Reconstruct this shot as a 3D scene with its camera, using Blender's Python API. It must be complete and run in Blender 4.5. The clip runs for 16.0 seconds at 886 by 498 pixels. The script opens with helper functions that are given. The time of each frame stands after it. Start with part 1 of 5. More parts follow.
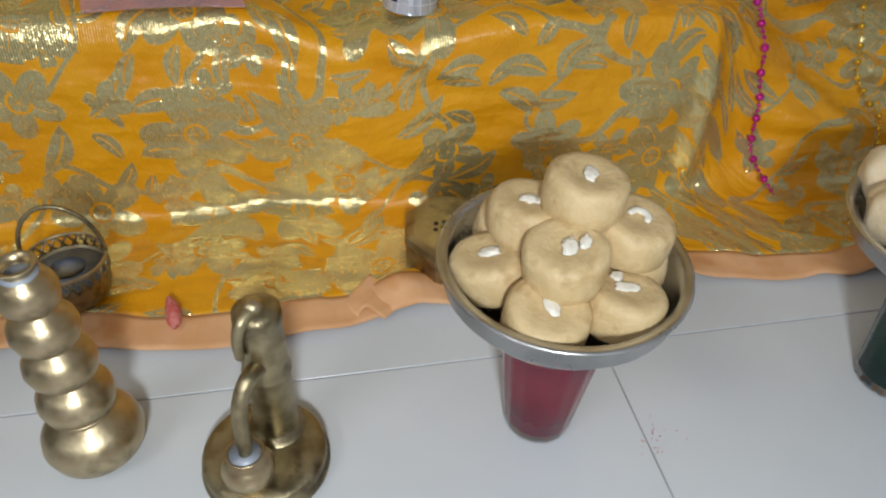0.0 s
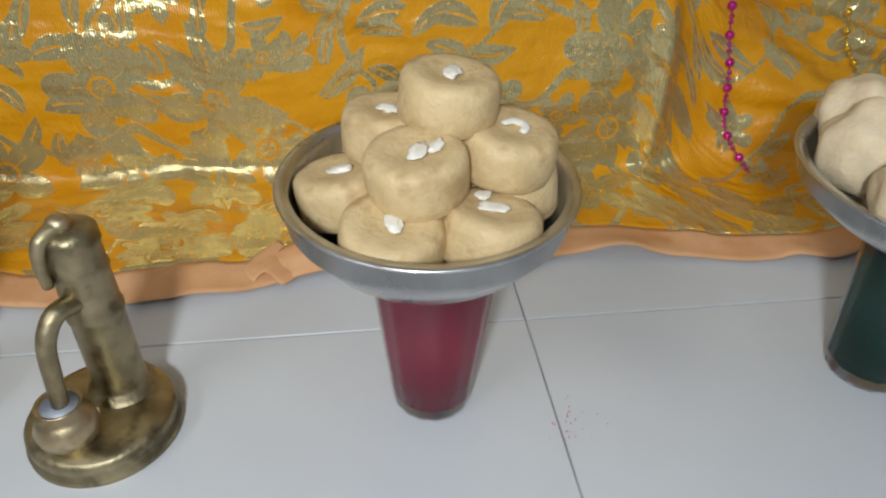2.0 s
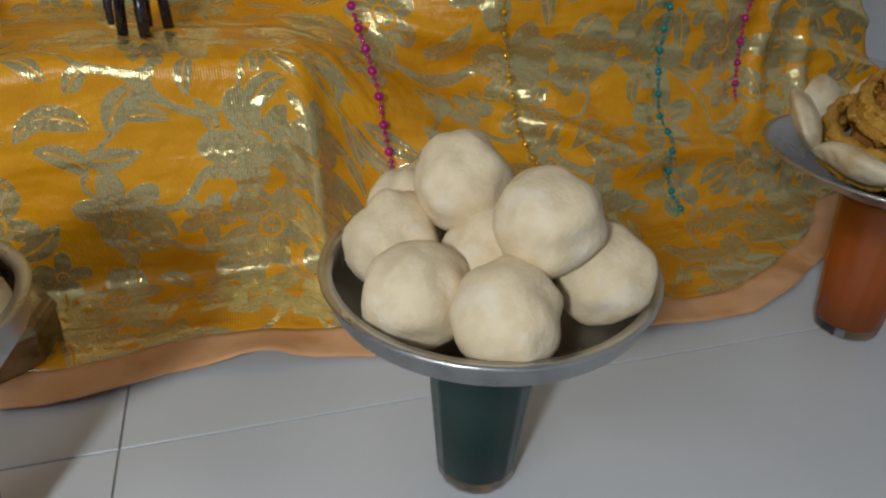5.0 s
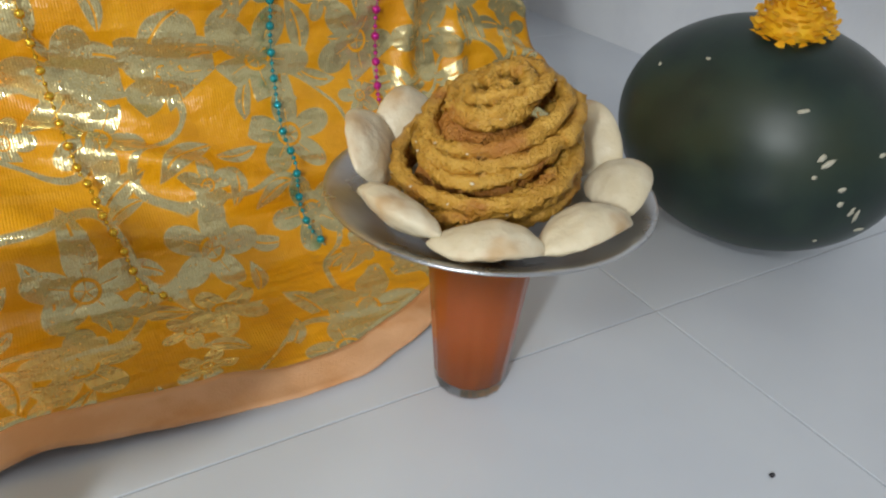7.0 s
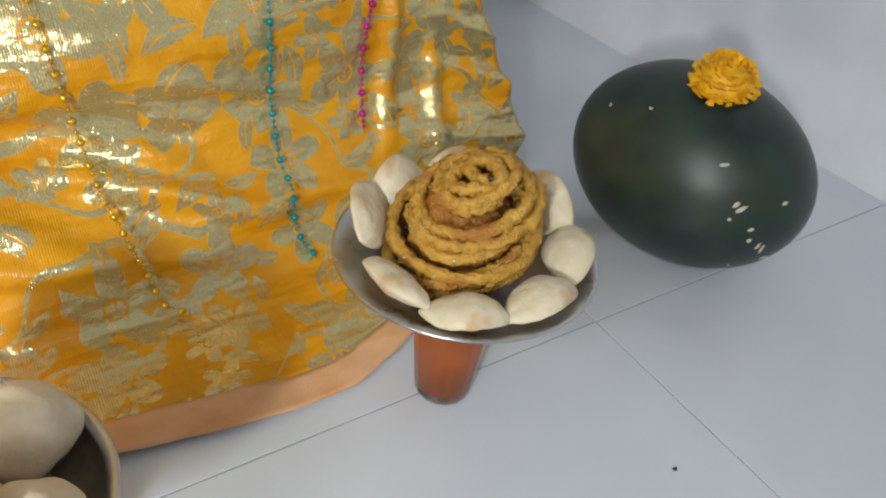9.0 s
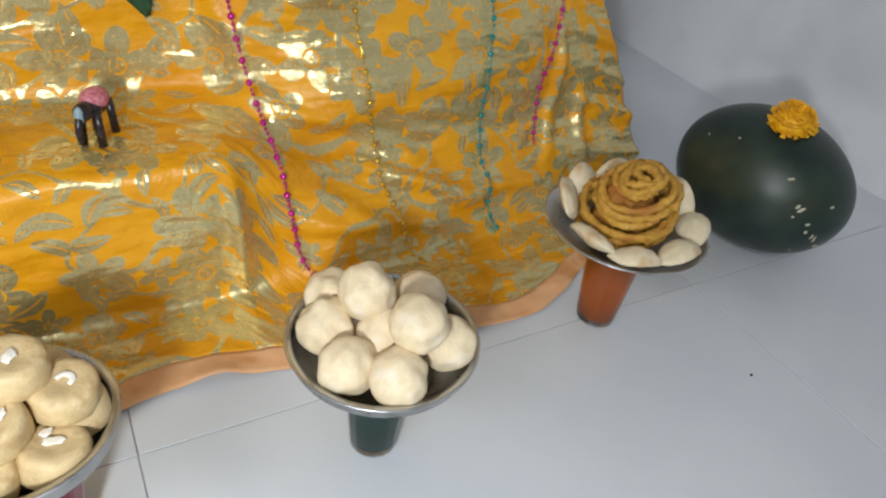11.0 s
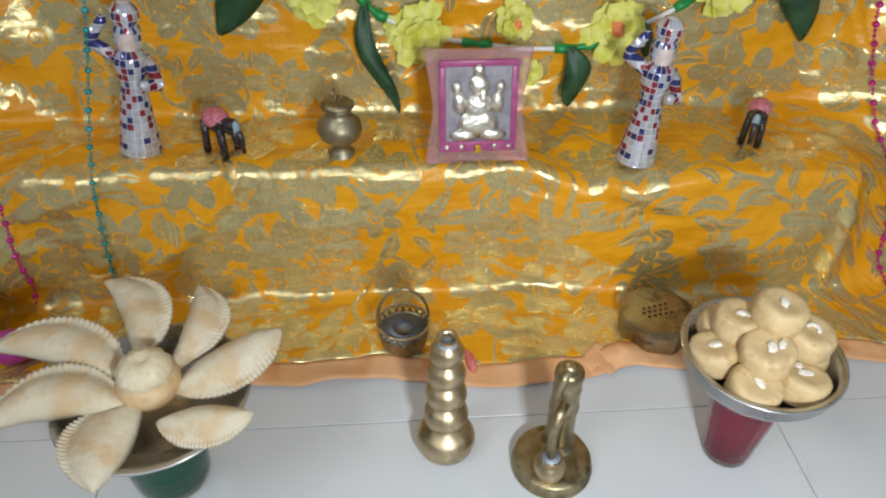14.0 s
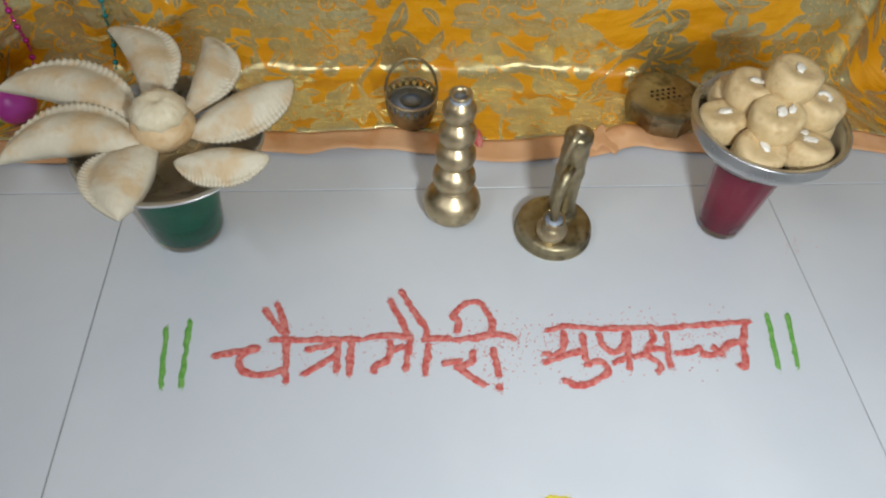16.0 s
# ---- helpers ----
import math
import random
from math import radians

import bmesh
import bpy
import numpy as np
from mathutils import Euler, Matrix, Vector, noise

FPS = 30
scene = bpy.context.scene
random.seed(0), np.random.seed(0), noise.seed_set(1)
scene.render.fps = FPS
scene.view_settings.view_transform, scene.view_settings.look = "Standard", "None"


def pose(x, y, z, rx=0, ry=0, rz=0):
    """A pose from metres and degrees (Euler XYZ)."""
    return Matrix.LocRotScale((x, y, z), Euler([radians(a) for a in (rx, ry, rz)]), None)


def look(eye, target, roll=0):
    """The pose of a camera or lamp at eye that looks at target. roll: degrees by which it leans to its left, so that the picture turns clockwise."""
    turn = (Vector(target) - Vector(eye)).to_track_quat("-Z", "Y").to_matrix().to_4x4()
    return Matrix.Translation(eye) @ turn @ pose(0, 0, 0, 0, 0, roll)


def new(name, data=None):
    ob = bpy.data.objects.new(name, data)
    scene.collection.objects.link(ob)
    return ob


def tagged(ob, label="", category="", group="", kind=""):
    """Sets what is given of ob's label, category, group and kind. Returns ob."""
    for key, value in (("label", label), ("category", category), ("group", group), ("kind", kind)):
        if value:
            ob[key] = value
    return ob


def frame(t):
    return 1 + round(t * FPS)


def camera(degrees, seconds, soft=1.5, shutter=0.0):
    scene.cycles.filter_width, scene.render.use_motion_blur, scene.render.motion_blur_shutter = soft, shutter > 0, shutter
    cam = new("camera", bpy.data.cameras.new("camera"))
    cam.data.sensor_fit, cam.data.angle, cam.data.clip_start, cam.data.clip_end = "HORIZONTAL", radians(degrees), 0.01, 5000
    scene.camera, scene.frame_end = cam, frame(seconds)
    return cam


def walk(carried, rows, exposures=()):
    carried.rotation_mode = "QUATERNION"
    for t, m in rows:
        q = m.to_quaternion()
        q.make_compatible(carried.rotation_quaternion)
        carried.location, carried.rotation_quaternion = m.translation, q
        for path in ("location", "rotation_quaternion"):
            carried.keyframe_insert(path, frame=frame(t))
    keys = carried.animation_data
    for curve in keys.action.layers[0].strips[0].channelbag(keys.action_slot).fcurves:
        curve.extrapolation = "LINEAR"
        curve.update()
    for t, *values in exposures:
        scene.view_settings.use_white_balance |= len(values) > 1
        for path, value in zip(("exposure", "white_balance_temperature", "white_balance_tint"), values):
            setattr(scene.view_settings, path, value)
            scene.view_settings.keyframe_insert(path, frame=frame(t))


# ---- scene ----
cam = camera(64.5, 16.0, soft=2.2)
PATH = [
    (0, (-0.177, -0.282, 0.35), (0.163, 1.186, -0.965), 3.3),
    (0.5, (-0.154, -0.286, 0.322), (0.15, 1.272, -0.894), 1.1),
    (1, (-0.13, -0.284, 0.292), (0.212, 1.293, -0.889), 4.9),
    (1.5, (-0.112, -0.286, 0.287), (0.174, 1.288, -0.913), 1.9),
    (2, (-0.091, -0.29, 0.276), (0.136, 1.289, -0.93), 1.6),
    (2.5, (-0.049, -0.308, 0.265), (0.087, 1.358, -0.833), 0.4),
    (3, (-0.018, -0.314, 0.256), (0.088, 1.365, -0.825), 0.2),
    (3.2, (-0.004, -0.306, 0.252), (0.184, 1.371, -0.82), 0.3),
    (5.5, (0.113, -0.293, 0.278), (0.678, 1.344, -0.723), 1.3),
    (6, (0.161, -0.288, 0.271), (0.85, 1.288, -0.75), 1.5),
    (6.5, (0.236, -0.271, 0.251), (1.029, 1.32, -0.666), 2.6),
    (7, (0.277, -0.252, 0.272), (1.165, 1.204, -0.772), 3.7),
    (7.5, (0.282, -0.245, 0.273), (1.196, 1.156, -0.822), 4.0),
    (8, (0.282, -0.24, 0.306), (1.179, 1.057, -0.925), 4.6),
    (8.2, (0.275, -0.238, 0.317), (1.222, 1.024, -0.913), 6.9),
    (10.3, (0.102, -0.348, 0.469), (1.034, 0.967, -0.715), 8.7),
    (10.5, (0.061, -0.361, 0.474), (0.992, 0.966, -0.697), 8.5),
    (11, (0.001, -0.381, 0.486), (0.876, 0.951, -0.723), 8.8),
    (11.5, (-0.098, -0.383, 0.499), (0.653, 1.06, -0.666), 9.5),
    (12, (-0.197, -0.385, 0.495), (0.329, 1.089, -0.75), 7.3),
    (12.5, (-0.255, -0.399, 0.509), (0.216, 1.092, -0.739), 7.1),
    (13, (-0.303, -0.394, 0.52), (-0.031, 1.151, -0.72), 3.8),
    (13.5, (-0.327, -0.395, 0.529), (-0.166, 1.197, -0.671), 1.8),
    (14, (-0.339, -0.404, 0.528), (-0.222, 1.149, -0.727), 0.6),
    (14.5, (-0.356, -0.418, 0.523), (-0.273, 1.089, -0.79), 0.7),
    (15, (-0.363, -0.43, 0.513), (-0.318, 1.024, -0.86), 0.4),
    (15.5, (-0.366, -0.444, 0.507), (-0.286, 0.94, -0.934), 1.2),
    (16, (-0.361, -0.451, 0.487), (-0.218, 0.774, -1.088), 4.2),
]
EXPOSURES = ((0.0, -0.38), (1.0, -0.46), (1.5, -0.41), (3.0, -0.40), (5.5, -0.72), (6.2, -0.31), (7.0, 0.33), (8.0, 0.43), (10.5, 0.23), (11.0, 0.14), (12.5, -0.16), (14.0, -0.14), (16.0, -0.38))
walk(cam, [(t, look(eye, target, roll)) for t, eye, target, roll in PATH], EXPOSURES)

# ---------- world and lights ----------
world = bpy.data.worlds.new("room_air")
world.use_nodes = True
world.node_tree.nodes["Background"].inputs[0].default_value = (0.75, 0.85, 1.0, 1)
world.node_tree.nodes["Background"].inputs[1].default_value = 0.15
scene.world = world


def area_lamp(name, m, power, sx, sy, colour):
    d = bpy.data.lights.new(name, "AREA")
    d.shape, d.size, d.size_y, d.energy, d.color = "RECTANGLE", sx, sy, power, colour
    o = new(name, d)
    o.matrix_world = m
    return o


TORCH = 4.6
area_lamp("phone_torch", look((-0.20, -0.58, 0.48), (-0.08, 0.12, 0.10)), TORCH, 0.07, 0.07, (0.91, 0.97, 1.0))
# unseen room lamp, added and aimed to brighten the east wall
area_lamp("unseen_room_lamp", look((-1.9, -1.5, 2.3), (0.7, 0.1, 0.2)), 20.5, 1.2, 0.10, (0.95, 0.97, 1.0))

# ---------- materials ----------


def material(name):
    m = bpy.data.materials.new(name)
    m.use_nodes = True
    nt = m.node_tree
    return m, nt, nt.nodes["Principled BSDF"]


def put(nt, socket, value):
    if hasattr(value, "is_linked"):
        nt.links.new(value, socket)
    else:
        socket.default_value = value


def calc(nt, op, a, b=0.0, c=0.0):
    n = nt.nodes.new("ShaderNodeMath")
    n.operation = op
    for s, v in zip(n.inputs, (a, b, c)):
        put(nt, s, v)
    return n.outputs[0]


def noise_of(nt, vector, scale, detail=3.0, rough=0.55, dims="3D"):
    n = nt.nodes.new("ShaderNodeTexNoise")
    n.noise_dimensions = dims
    nt.links.new(vector, n.inputs["Vector"])
    n.inputs["Scale"].default_value, n.inputs["Detail"].default_value, n.inputs["Roughness"].default_value = scale, detail, rough
    return n.outputs[0]


def ramp(nt, value, low, high):
    n = nt.nodes.new("ShaderNodeMapRange")
    n.interpolation_type = "SMOOTHSTEP"
    put(nt, n.inputs[0], value)
    n.inputs[1].default_value, n.inputs[2].default_value = low, high
    return n.outputs[0]


def blend(nt, f, a, b):
    n = nt.nodes.new("ShaderNodeMix")
    n.data_type = "RGBA"
    put(nt, n.inputs[0], f)
    put(nt, n.inputs[6], a if hasattr(a, "is_linked") else (*a, 1))
    put(nt, n.inputs[7], b if hasattr(b, "is_linked") else (*b, 1))
    return n.outputs[2]


def surf(name, c1, c2, scale=60.0, rough=0.6, metal=0.0, bump=0.0, bscale=400.0, low=0.35, high=0.65, c3=None, s3=8.0, rough2=None, coat=0.0, sss=0.0):
    """Two colours mottled at one scale, a third at a larger one, with fine relief."""
    m, nt, b = material(name)
    co = nt.nodes.new("ShaderNodeTexCoord").outputs["Object"]
    f = ramp(nt, noise_of(nt, co, scale, 4.0), low, high)
    col = blend(nt, f, c1, c2)
    if c3:
        col = blend(nt, ramp(nt, noise_of(nt, co, s3, 3.0), 0.52, 0.7), col, c3)
    nt.links.new(col, b.inputs["Base Color"])
    b.inputs["Metallic"].default_value = metal
    if rough2 is None:
        b.inputs["Roughness"].default_value = rough
    else:
        n = nt.nodes.new("ShaderNodeMapRange")
        nt.links.new(f, n.inputs[0])
        n.inputs[3].default_value, n.inputs[4].default_value = rough, rough2
        nt.links.new(n.outputs[0], b.inputs["Roughness"])
    b.inputs["Coat Weight"].default_value = coat
    if sss:
        b.inputs["Subsurface Weight"].default_value = sss
        b.inputs["Subsurface Radius"].default_value = (0.006, 0.004, 0.002)
        b.inputs["Subsurface Scale"].default_value = 0.5
    if bump:
        bn = nt.nodes.new("ShaderNodeBump")
        bn.inputs["Strength"].default_value, bn.inputs["Distance"].default_value = bump, 0.002
        nt.links.new(noise_of(nt, co, bscale, 3.0), bn.inputs["Height"])
        nt.links.new(bn.outputs[0], b.inputs["Normal"])
    return m


def brocade():
    """Orange satin with printed gold flowers, leaves and tendrils."""
    m, nt, b = material("orange_gold_brocade")
    uv = nt.nodes.new("ShaderNodeUVMap").outputs[0]

    def cells(scale, randomness, shift):
        mp = nt.nodes.new("ShaderNodeMapping")
        nt.links.new(uv, mp.inputs[0])
        mp.inputs["Location"].default_value, mp.inputs["Scale"].default_value = (shift, shift * 0.7, 0), (scale, scale, scale)
        v = nt.nodes.new("ShaderNodeTexVoronoi")
        v.voronoi_dimensions = "2D"
        nt.links.new(mp.outputs[0], v.inputs["Vector"])
        v.inputs["Scale"].default_value, v.inputs["Randomness"].default_value = 1.0, randomness
        d = nt.nodes.new("ShaderNodeVectorMath")
        d.operation = "SUBTRACT"
        nt.links.new(mp.outputs[0], d.inputs[0])
        nt.links.new(v.outputs["Position"], d.inputs[1])
        xyz = nt.nodes.new("ShaderNodeSeparateXYZ")
        nt.links.new(d.outputs[0], xyz.inputs[0])
        rgb = nt.nodes.new("ShaderNodeSeparateXYZ")
        nt.links.new(v.outputs["Color"], rgb.inputs[0])
        return xyz.outputs[0], xyz.outputs[1], rgb.outputs[0], rgb.outputs[1]

    def flower(scale, randomness, shift, size, keep):
        x, y, r1, r2 = cells(scale, randomness, shift)
        rad = calc(nt, "SQRT", calc(nt, "ADD", calc(nt, "MULTIPLY", x, x), calc(nt, "MULTIPLY", y, y)))
        ang = calc(nt, "ADD", calc(nt, "ARCTAN2", y, x), calc(nt, "MULTIPLY", r1, 6.28))
        edge = calc(nt, "MULTIPLY_ADD", calc(nt, "ABSOLUTE", calc(nt, "SINE", calc(nt, "MULTIPLY", ang, 2.5))), 0.62, 0.42)
        edge = calc(nt, "MULTIPLY", edge, calc(nt, "MULTIPLY_ADD", r2, size * 0.5, size * 0.75))
        body = ramp(nt, calc(nt, "SUBTRACT", edge, rad), 0.0, 0.018)
        slit = calc(nt, "MULTIPLY", calc(nt, "ABSOLUTE", calc(nt, "COSINE", calc(nt, "MULTIPLY", ang, 2.5))), rad)
        slit = calc(nt, "MAXIMUM", ramp(nt, slit, 0.006, 0.016), calc(nt, "GREATER_THAN", rad, size * 0.62))
        core = calc(nt, "GREATER_THAN", calc(nt, "ABSOLUTE", calc(nt, "SUBTRACT", rad, size * 0.24)), size * 0.035)
        return calc(nt, "MULTIPLY", calc(nt, "MULTIPLY", body, calc(nt, "MULTIPLY", slit, core)), calc(nt, "GREATER_THAN", r2, keep))

    def leaf(scale, randomness, shift, keep, lx, ly):
        x, y, r1, r2 = cells(scale, randomness, shift)
        a = calc(nt, "MULTIPLY", r1, 6.28)
        ca, sa = calc(nt, "COSINE", a), calc(nt, "SINE", a)
        px = calc(nt, "ADD", calc(nt, "MULTIPLY", x, ca), calc(nt, "MULTIPLY", y, sa))
        py = calc(nt, "SUBTRACT", calc(nt, "MULTIPLY", y, ca), calc(nt, "MULTIPLY", x, sa))
        py = calc(nt, "ADD", py, calc(nt, "MULTIPLY", calc(nt, "MULTIPLY", px, px), 0.5))
        q = calc(nt, "DIVIDE", px, lx)
        half = calc(nt, "MULTIPLY", calc(nt, "SUBTRACT", 1.0, calc(nt, "MULTIPLY", q, q)), ly)
        ay = calc(nt, "ABSOLUTE", py)
        body = ramp(nt, calc(nt, "SUBTRACT", half, ay), 0.0, 0.03)
        rib = calc(nt, "MAXIMUM", ramp(nt, ay, 0.012, 0.028), calc(nt, "GREATER_THAN", px, lx * 0.6))
        return calc(nt, "MULTIPLY", calc(nt, "MULTIPLY", body, rib), calc(nt, "GREATER_THAN", r2, keep))

    def tendril(scale, level, width):
        n = noise_of(nt, uv, scale, 0.6, 0.4, "2D")
        d = calc(nt, "ABSOLUTE", calc(nt, "SUBTRACT", n, level))
        return calc(nt, "SUBTRACT", 1.0, ramp(nt, d, width * 0.6, width))

    gold = calc(nt, "MAXIMUM", flower(14.5, 0.72, 0.3, 0.46, 0.14), leaf(24.0, 0.85, 3.1, 0.46, 0.54, 0.21))
    gold = calc(nt, "MAXIMUM", gold, leaf(32.0, 0.9, 7.7, 0.46, 0.50, 0.19))
    gold = calc(nt, "MAXIMUM", gold, flower(27.0, 0.9, 5.9, 0.42, 0.72))
    gold = calc(nt, "MAXIMUM", gold, tendril(12.0, 0.5, 0.018))

    worn = ramp(nt, noise_of(nt, uv, 260.0, 3.0, 0.6, "2D"), 0.22, 0.36)
    gold = calc(nt, "MULTIPLY", gold, worn)
    fine = noise_of(nt, uv, 900.0, 2.0, 0.6, "2D")
    satin = blend(nt, ramp(nt, noise_of(nt, uv, 16.0, 4.0, 0.6, "2D"), 0.3, 0.7), (0.73, 0.305, 0.002), (0.80, 0.37, 0.004))
    satin = blend(nt, calc(nt, "MULTIPLY", ramp(nt, fine, 0.4, 0.6), 0.25), satin, (0.56, 0.215, 0.003))
    foil = blend(nt, ramp(nt, fine, 0.35, 0.65), (0.58, 0.48, 0.20), (0.74, 0.64, 0.34))
    nt.links.new(blend(nt, gold, satin, foil), b.inputs["Base Color"])
    put(nt, b.inputs["Metallic"], calc(nt, "MULTIPLY", gold, 0.72))
    put(nt, b.inputs["Roughness"], calc(nt, "MULTIPLY_ADD", gold, -0.20, 0.36))
    wv = nt.nodes.new("ShaderNodeTexWave")
    wv.bands_direction = "X"
    nt.links.new(uv, wv.inputs["Vector"])
    wv.inputs["Scale"].default_value, wv.inputs["Distortion"].default_value = 190.0, 1.0
    across = nt.nodes.new("ShaderNodeSeparateXYZ")
    nt.links.new(uv, across.inputs[0])
    drawn = nt.nodes.new("ShaderNodeMapping")
    nt.links.new(uv, drawn.inputs[0])
    drawn.inputs["Scale"].default_value = (13.0, 44.0, 1.0)
    crumple = calc(nt, "ADD", calc(nt, "MULTIPLY", noise_of(nt, uv, 60.0, 3.0, 0.6, "2D"), 2.4), calc(nt, "MULTIPLY", noise_of(nt, drawn.outputs[0], 1.0, 2.0, 0.5, "2D"), calc(nt, "MULTIPLY_ADD", ramp(nt, across.outputs[0], 0.12, 0.26), 3.0, 6.5)))
    h = calc(nt, "ADD", calc(nt, "MULTIPLY_ADD", wv.outputs["Fac"], 0.16, crumple), calc(nt, "MULTIPLY", noise_of(nt, uv, 330.0, 3.0, 0.6, "2D"), calc(nt, "MULTIPLY_ADD", gold, 0.35, 0.15)))
    bn = nt.nodes.new("ShaderNodeBump")
    bn.inputs["Strength"].default_value, bn.inputs["Distance"].default_value = 0.55, 0.0012
    nt.links.new(h, bn.inputs["Height"])
    nt.links.new(bn.outputs[0], b.inputs["Normal"])
    return m


def clear(name, colour, rough=0.03, ior=1.45, solid=0.0):
    m, nt, b = material(name)
    b.inputs["Base Color"].default_value = (*colour, 1)
    b.inputs["Transmission Weight"].default_value = 1.0 - solid
    b.inputs["Roughness"].default_value, b.inputs["IOR"].default_value = rough, ior
    return m


def mosaic():
    """Little mirror and glass tiles of white, red and blue in pale grout."""
    m, nt, b = material("mirror_mosaic")
    co = nt.nodes.new("ShaderNodeTexCoord").outputs["UV"]
    br = nt.nodes.new("ShaderNodeTexBrick")
    br.offset, br.squash = 0.0, 1.0
    nt.links.new(co, br.inputs["Vector"])
    br.inputs["Scale"].default_value, br.inputs["Mortar Size"].default_value = 1.0, 0.055
    br.inputs["Brick Width"].default_value, br.inputs["Row Height"].default_value, br.inputs["Bias"].default_value = 1.0, 1.0, 0.0
    br.inputs["Color1"].default_value, br.inputs["Color2"].default_value, br.inputs["Mortar"].default_value = (0, 0, 0, 1), (1, 1, 1, 1), (0.5, 0.5, 0.5, 1)
    g = nt.nodes.new("ShaderNodeSeparateXYZ")
    nt.links.new(br.outputs["Color"], g.inputs[0])
    cr = nt.nodes.new("ShaderNodeValToRGB")
    cr.color_ramp.interpolation = "CONSTANT"
    cols = ((0.0, (0.60, 0.62, 0.70)), (0.34, (0.04, 0.05, 0.18)), (0.60, (0.28, 0.03, 0.05)), (0.82, (0.52, 0.54, 0.60)))
    while len(cr.color_ramp.elements) < 4:
        cr.color_ramp.elements.new(0.5)
    for e, (p, c) in zip(cr.color_ramp.elements, cols):
        e.position, e.color = p, (*c, 1)
    nt.links.new(g.outputs[0], cr.inputs[0])
    nt.links.new(blend(nt, br.outputs["Fac"], cr.outputs[0], (0.62, 0.60, 0.62)), b.inputs["Base Color"])
    put(nt, b.inputs["Roughness"], calc(nt, "MULTIPLY_ADD", br.outputs["Fac"], 0.5, 0.15))
    put(nt, b.inputs["Metallic"], calc(nt, "MULTIPLY_ADD", br.outputs["Fac"], -0.45, 0.45))
    bn = nt.nodes.new("ShaderNodeBump")
    bn.invert = True
    bn.inputs["Strength"].default_value, bn.inputs["Distance"].default_value = 0.8, 0.001
    nt.links.new(br.outputs["Fac"], bn.inputs["Height"])
    nt.links.new(bn.outputs[0], b.inputs["Normal"])
    return m


CLOTH = brocade()
LINING = surf("peach_lining", (0.74, 0.39, 0.18), (0.80, 0.46, 0.24), 30, 0.75, bump=0.3, bscale=900, c3=(0.66, 0.30, 0.11), s3=22)
TILE = surf("white_vitrified_tile", (0.60, 0.63, 0.67), (0.66, 0.69, 0.72), 5.0, 0.30, rough2=0.36, bump=0.03, bscale=60, c3=(0.55, 0.58, 0.63), s3=2.5, low=0.3, high=0.7)
GROUT = surf("grey_grout", (0.26, 0.25, 0.25), (0.42, 0.41, 0.40), 30, 0.9)
PAINT = surf("white_wall_paint", (0.76, 0.77, 0.79), (0.82, 0.83, 0.84), 9, 0.75, bump=0.25, bscale=160, c3=(0.68, 0.69, 0.71), s3=3.0)
STEEL = surf("stainless_steel", (0.50, 0.50, 0.50), (0.62, 0.62, 0.61), 40, 0.26, 1.0, rough2=0.36, bump=0.05, bscale=300)
BRASS = surf("old_brass", (0.47, 0.37, 0.22), (0.58, 0.48, 0.31), 70, 0.33, 1.0, rough2=0.46, bump=0.10, bscale=240, c3=(0.30, 0.24, 0.15), s3=45)
DARK_BRASS = surf("tarnished_brass", (0.28, 0.235, 0.14), (0.42, 0.355, 0.22), 80, 0.36, 1.0, rough2=0.52, bump=0.2, bscale=300, c3=(0.16, 0.13, 0.08), s3=50)
GREY_BRASS = surf("dull_grey_brass", (0.27, 0.23, 0.15), (0.37, 0.33, 0.22), 80, 0.44, 0.9, bump=0.2, bscale=300)
INSIDE = surf("tinned_inside", (0.24, 0.27, 0.33), (0.36, 0.40, 0.46), 90, 0.5, 0.3)
GLASS = clear("clear_glass", (0.97, 0.98, 0.98), 0.02, 1.38)
RED_DRINK = clear("red_drink", (0.52, 0.024, 0.085), 0.05, 1.28, 0.45)
GREEN_DRINK = clear("dark_green_drink", (0.004, 0.080, 0.060), 0.05, 1.28, 0.50)
ORANGE_DRINK = clear("orange_drink", (0.92, 0.23, 0.030), 0.05, 1.28, 0.45)
LEAF_DRINK = clear("green_drink", (0.006, 0.24, 0.125), 0.05, 1.28, 0.50)
MAROON_DRINK = clear("maroon_drink", (0.16, 0.010, 0.016), 0.05, 1.33, 0.45)
PEDA = surf("milk_fudge", (0.60, 0.445, 0.23), (0.67, 0.505, 0.28), 120, 0.55, bump=0.35, bscale=420, c3=(0.50, 0.34, 0.16), s3=70, sss=0.12)
NUT = surf("cashew_chip", (0.80, 0.76, 0.66), (0.86, 0.83, 0.75), 150, 0.5)
LADOO = surf("flour_ladoo", (0.70, 0.57, 0.37), (0.76, 0.63, 0.43), 140, 0.75, bump=0.28, bscale=380, c3=(0.76, 0.66, 0.51), s3=60, sss=0.1)
PASTRY = surf("fried_pastry", (0.60, 0.53, 0.39), (0.68, 0.61, 0.46), 70, 0.6, bump=0.35, bscale=260, c3=(0.58, 0.43, 0.25), s3=34)
PAPDI = surf("pale_crisp_shell", (0.66, 0.56, 0.37), (0.76, 0.67, 0.48), 60, 0.5, bump=0.4, bscale=220, c3=(0.54, 0.36, 0.18), s3=30)
BALL = surf("browned_dough_ball", (0.60, 0.42, 0.22), (0.68, 0.50, 0.29), 60, 0.55, bump=0.3, bscale=260, c3=(0.52, 0.31, 0.13), s3=40)
CHAKLI = surf("fried_spiral_dough", (0.54, 0.27, 0.030), (0.68, 0.38, 0.06), 160, 0.42, bump=1.0, bscale=600, c3=(0.44, 0.17, 0.025), s3=40)
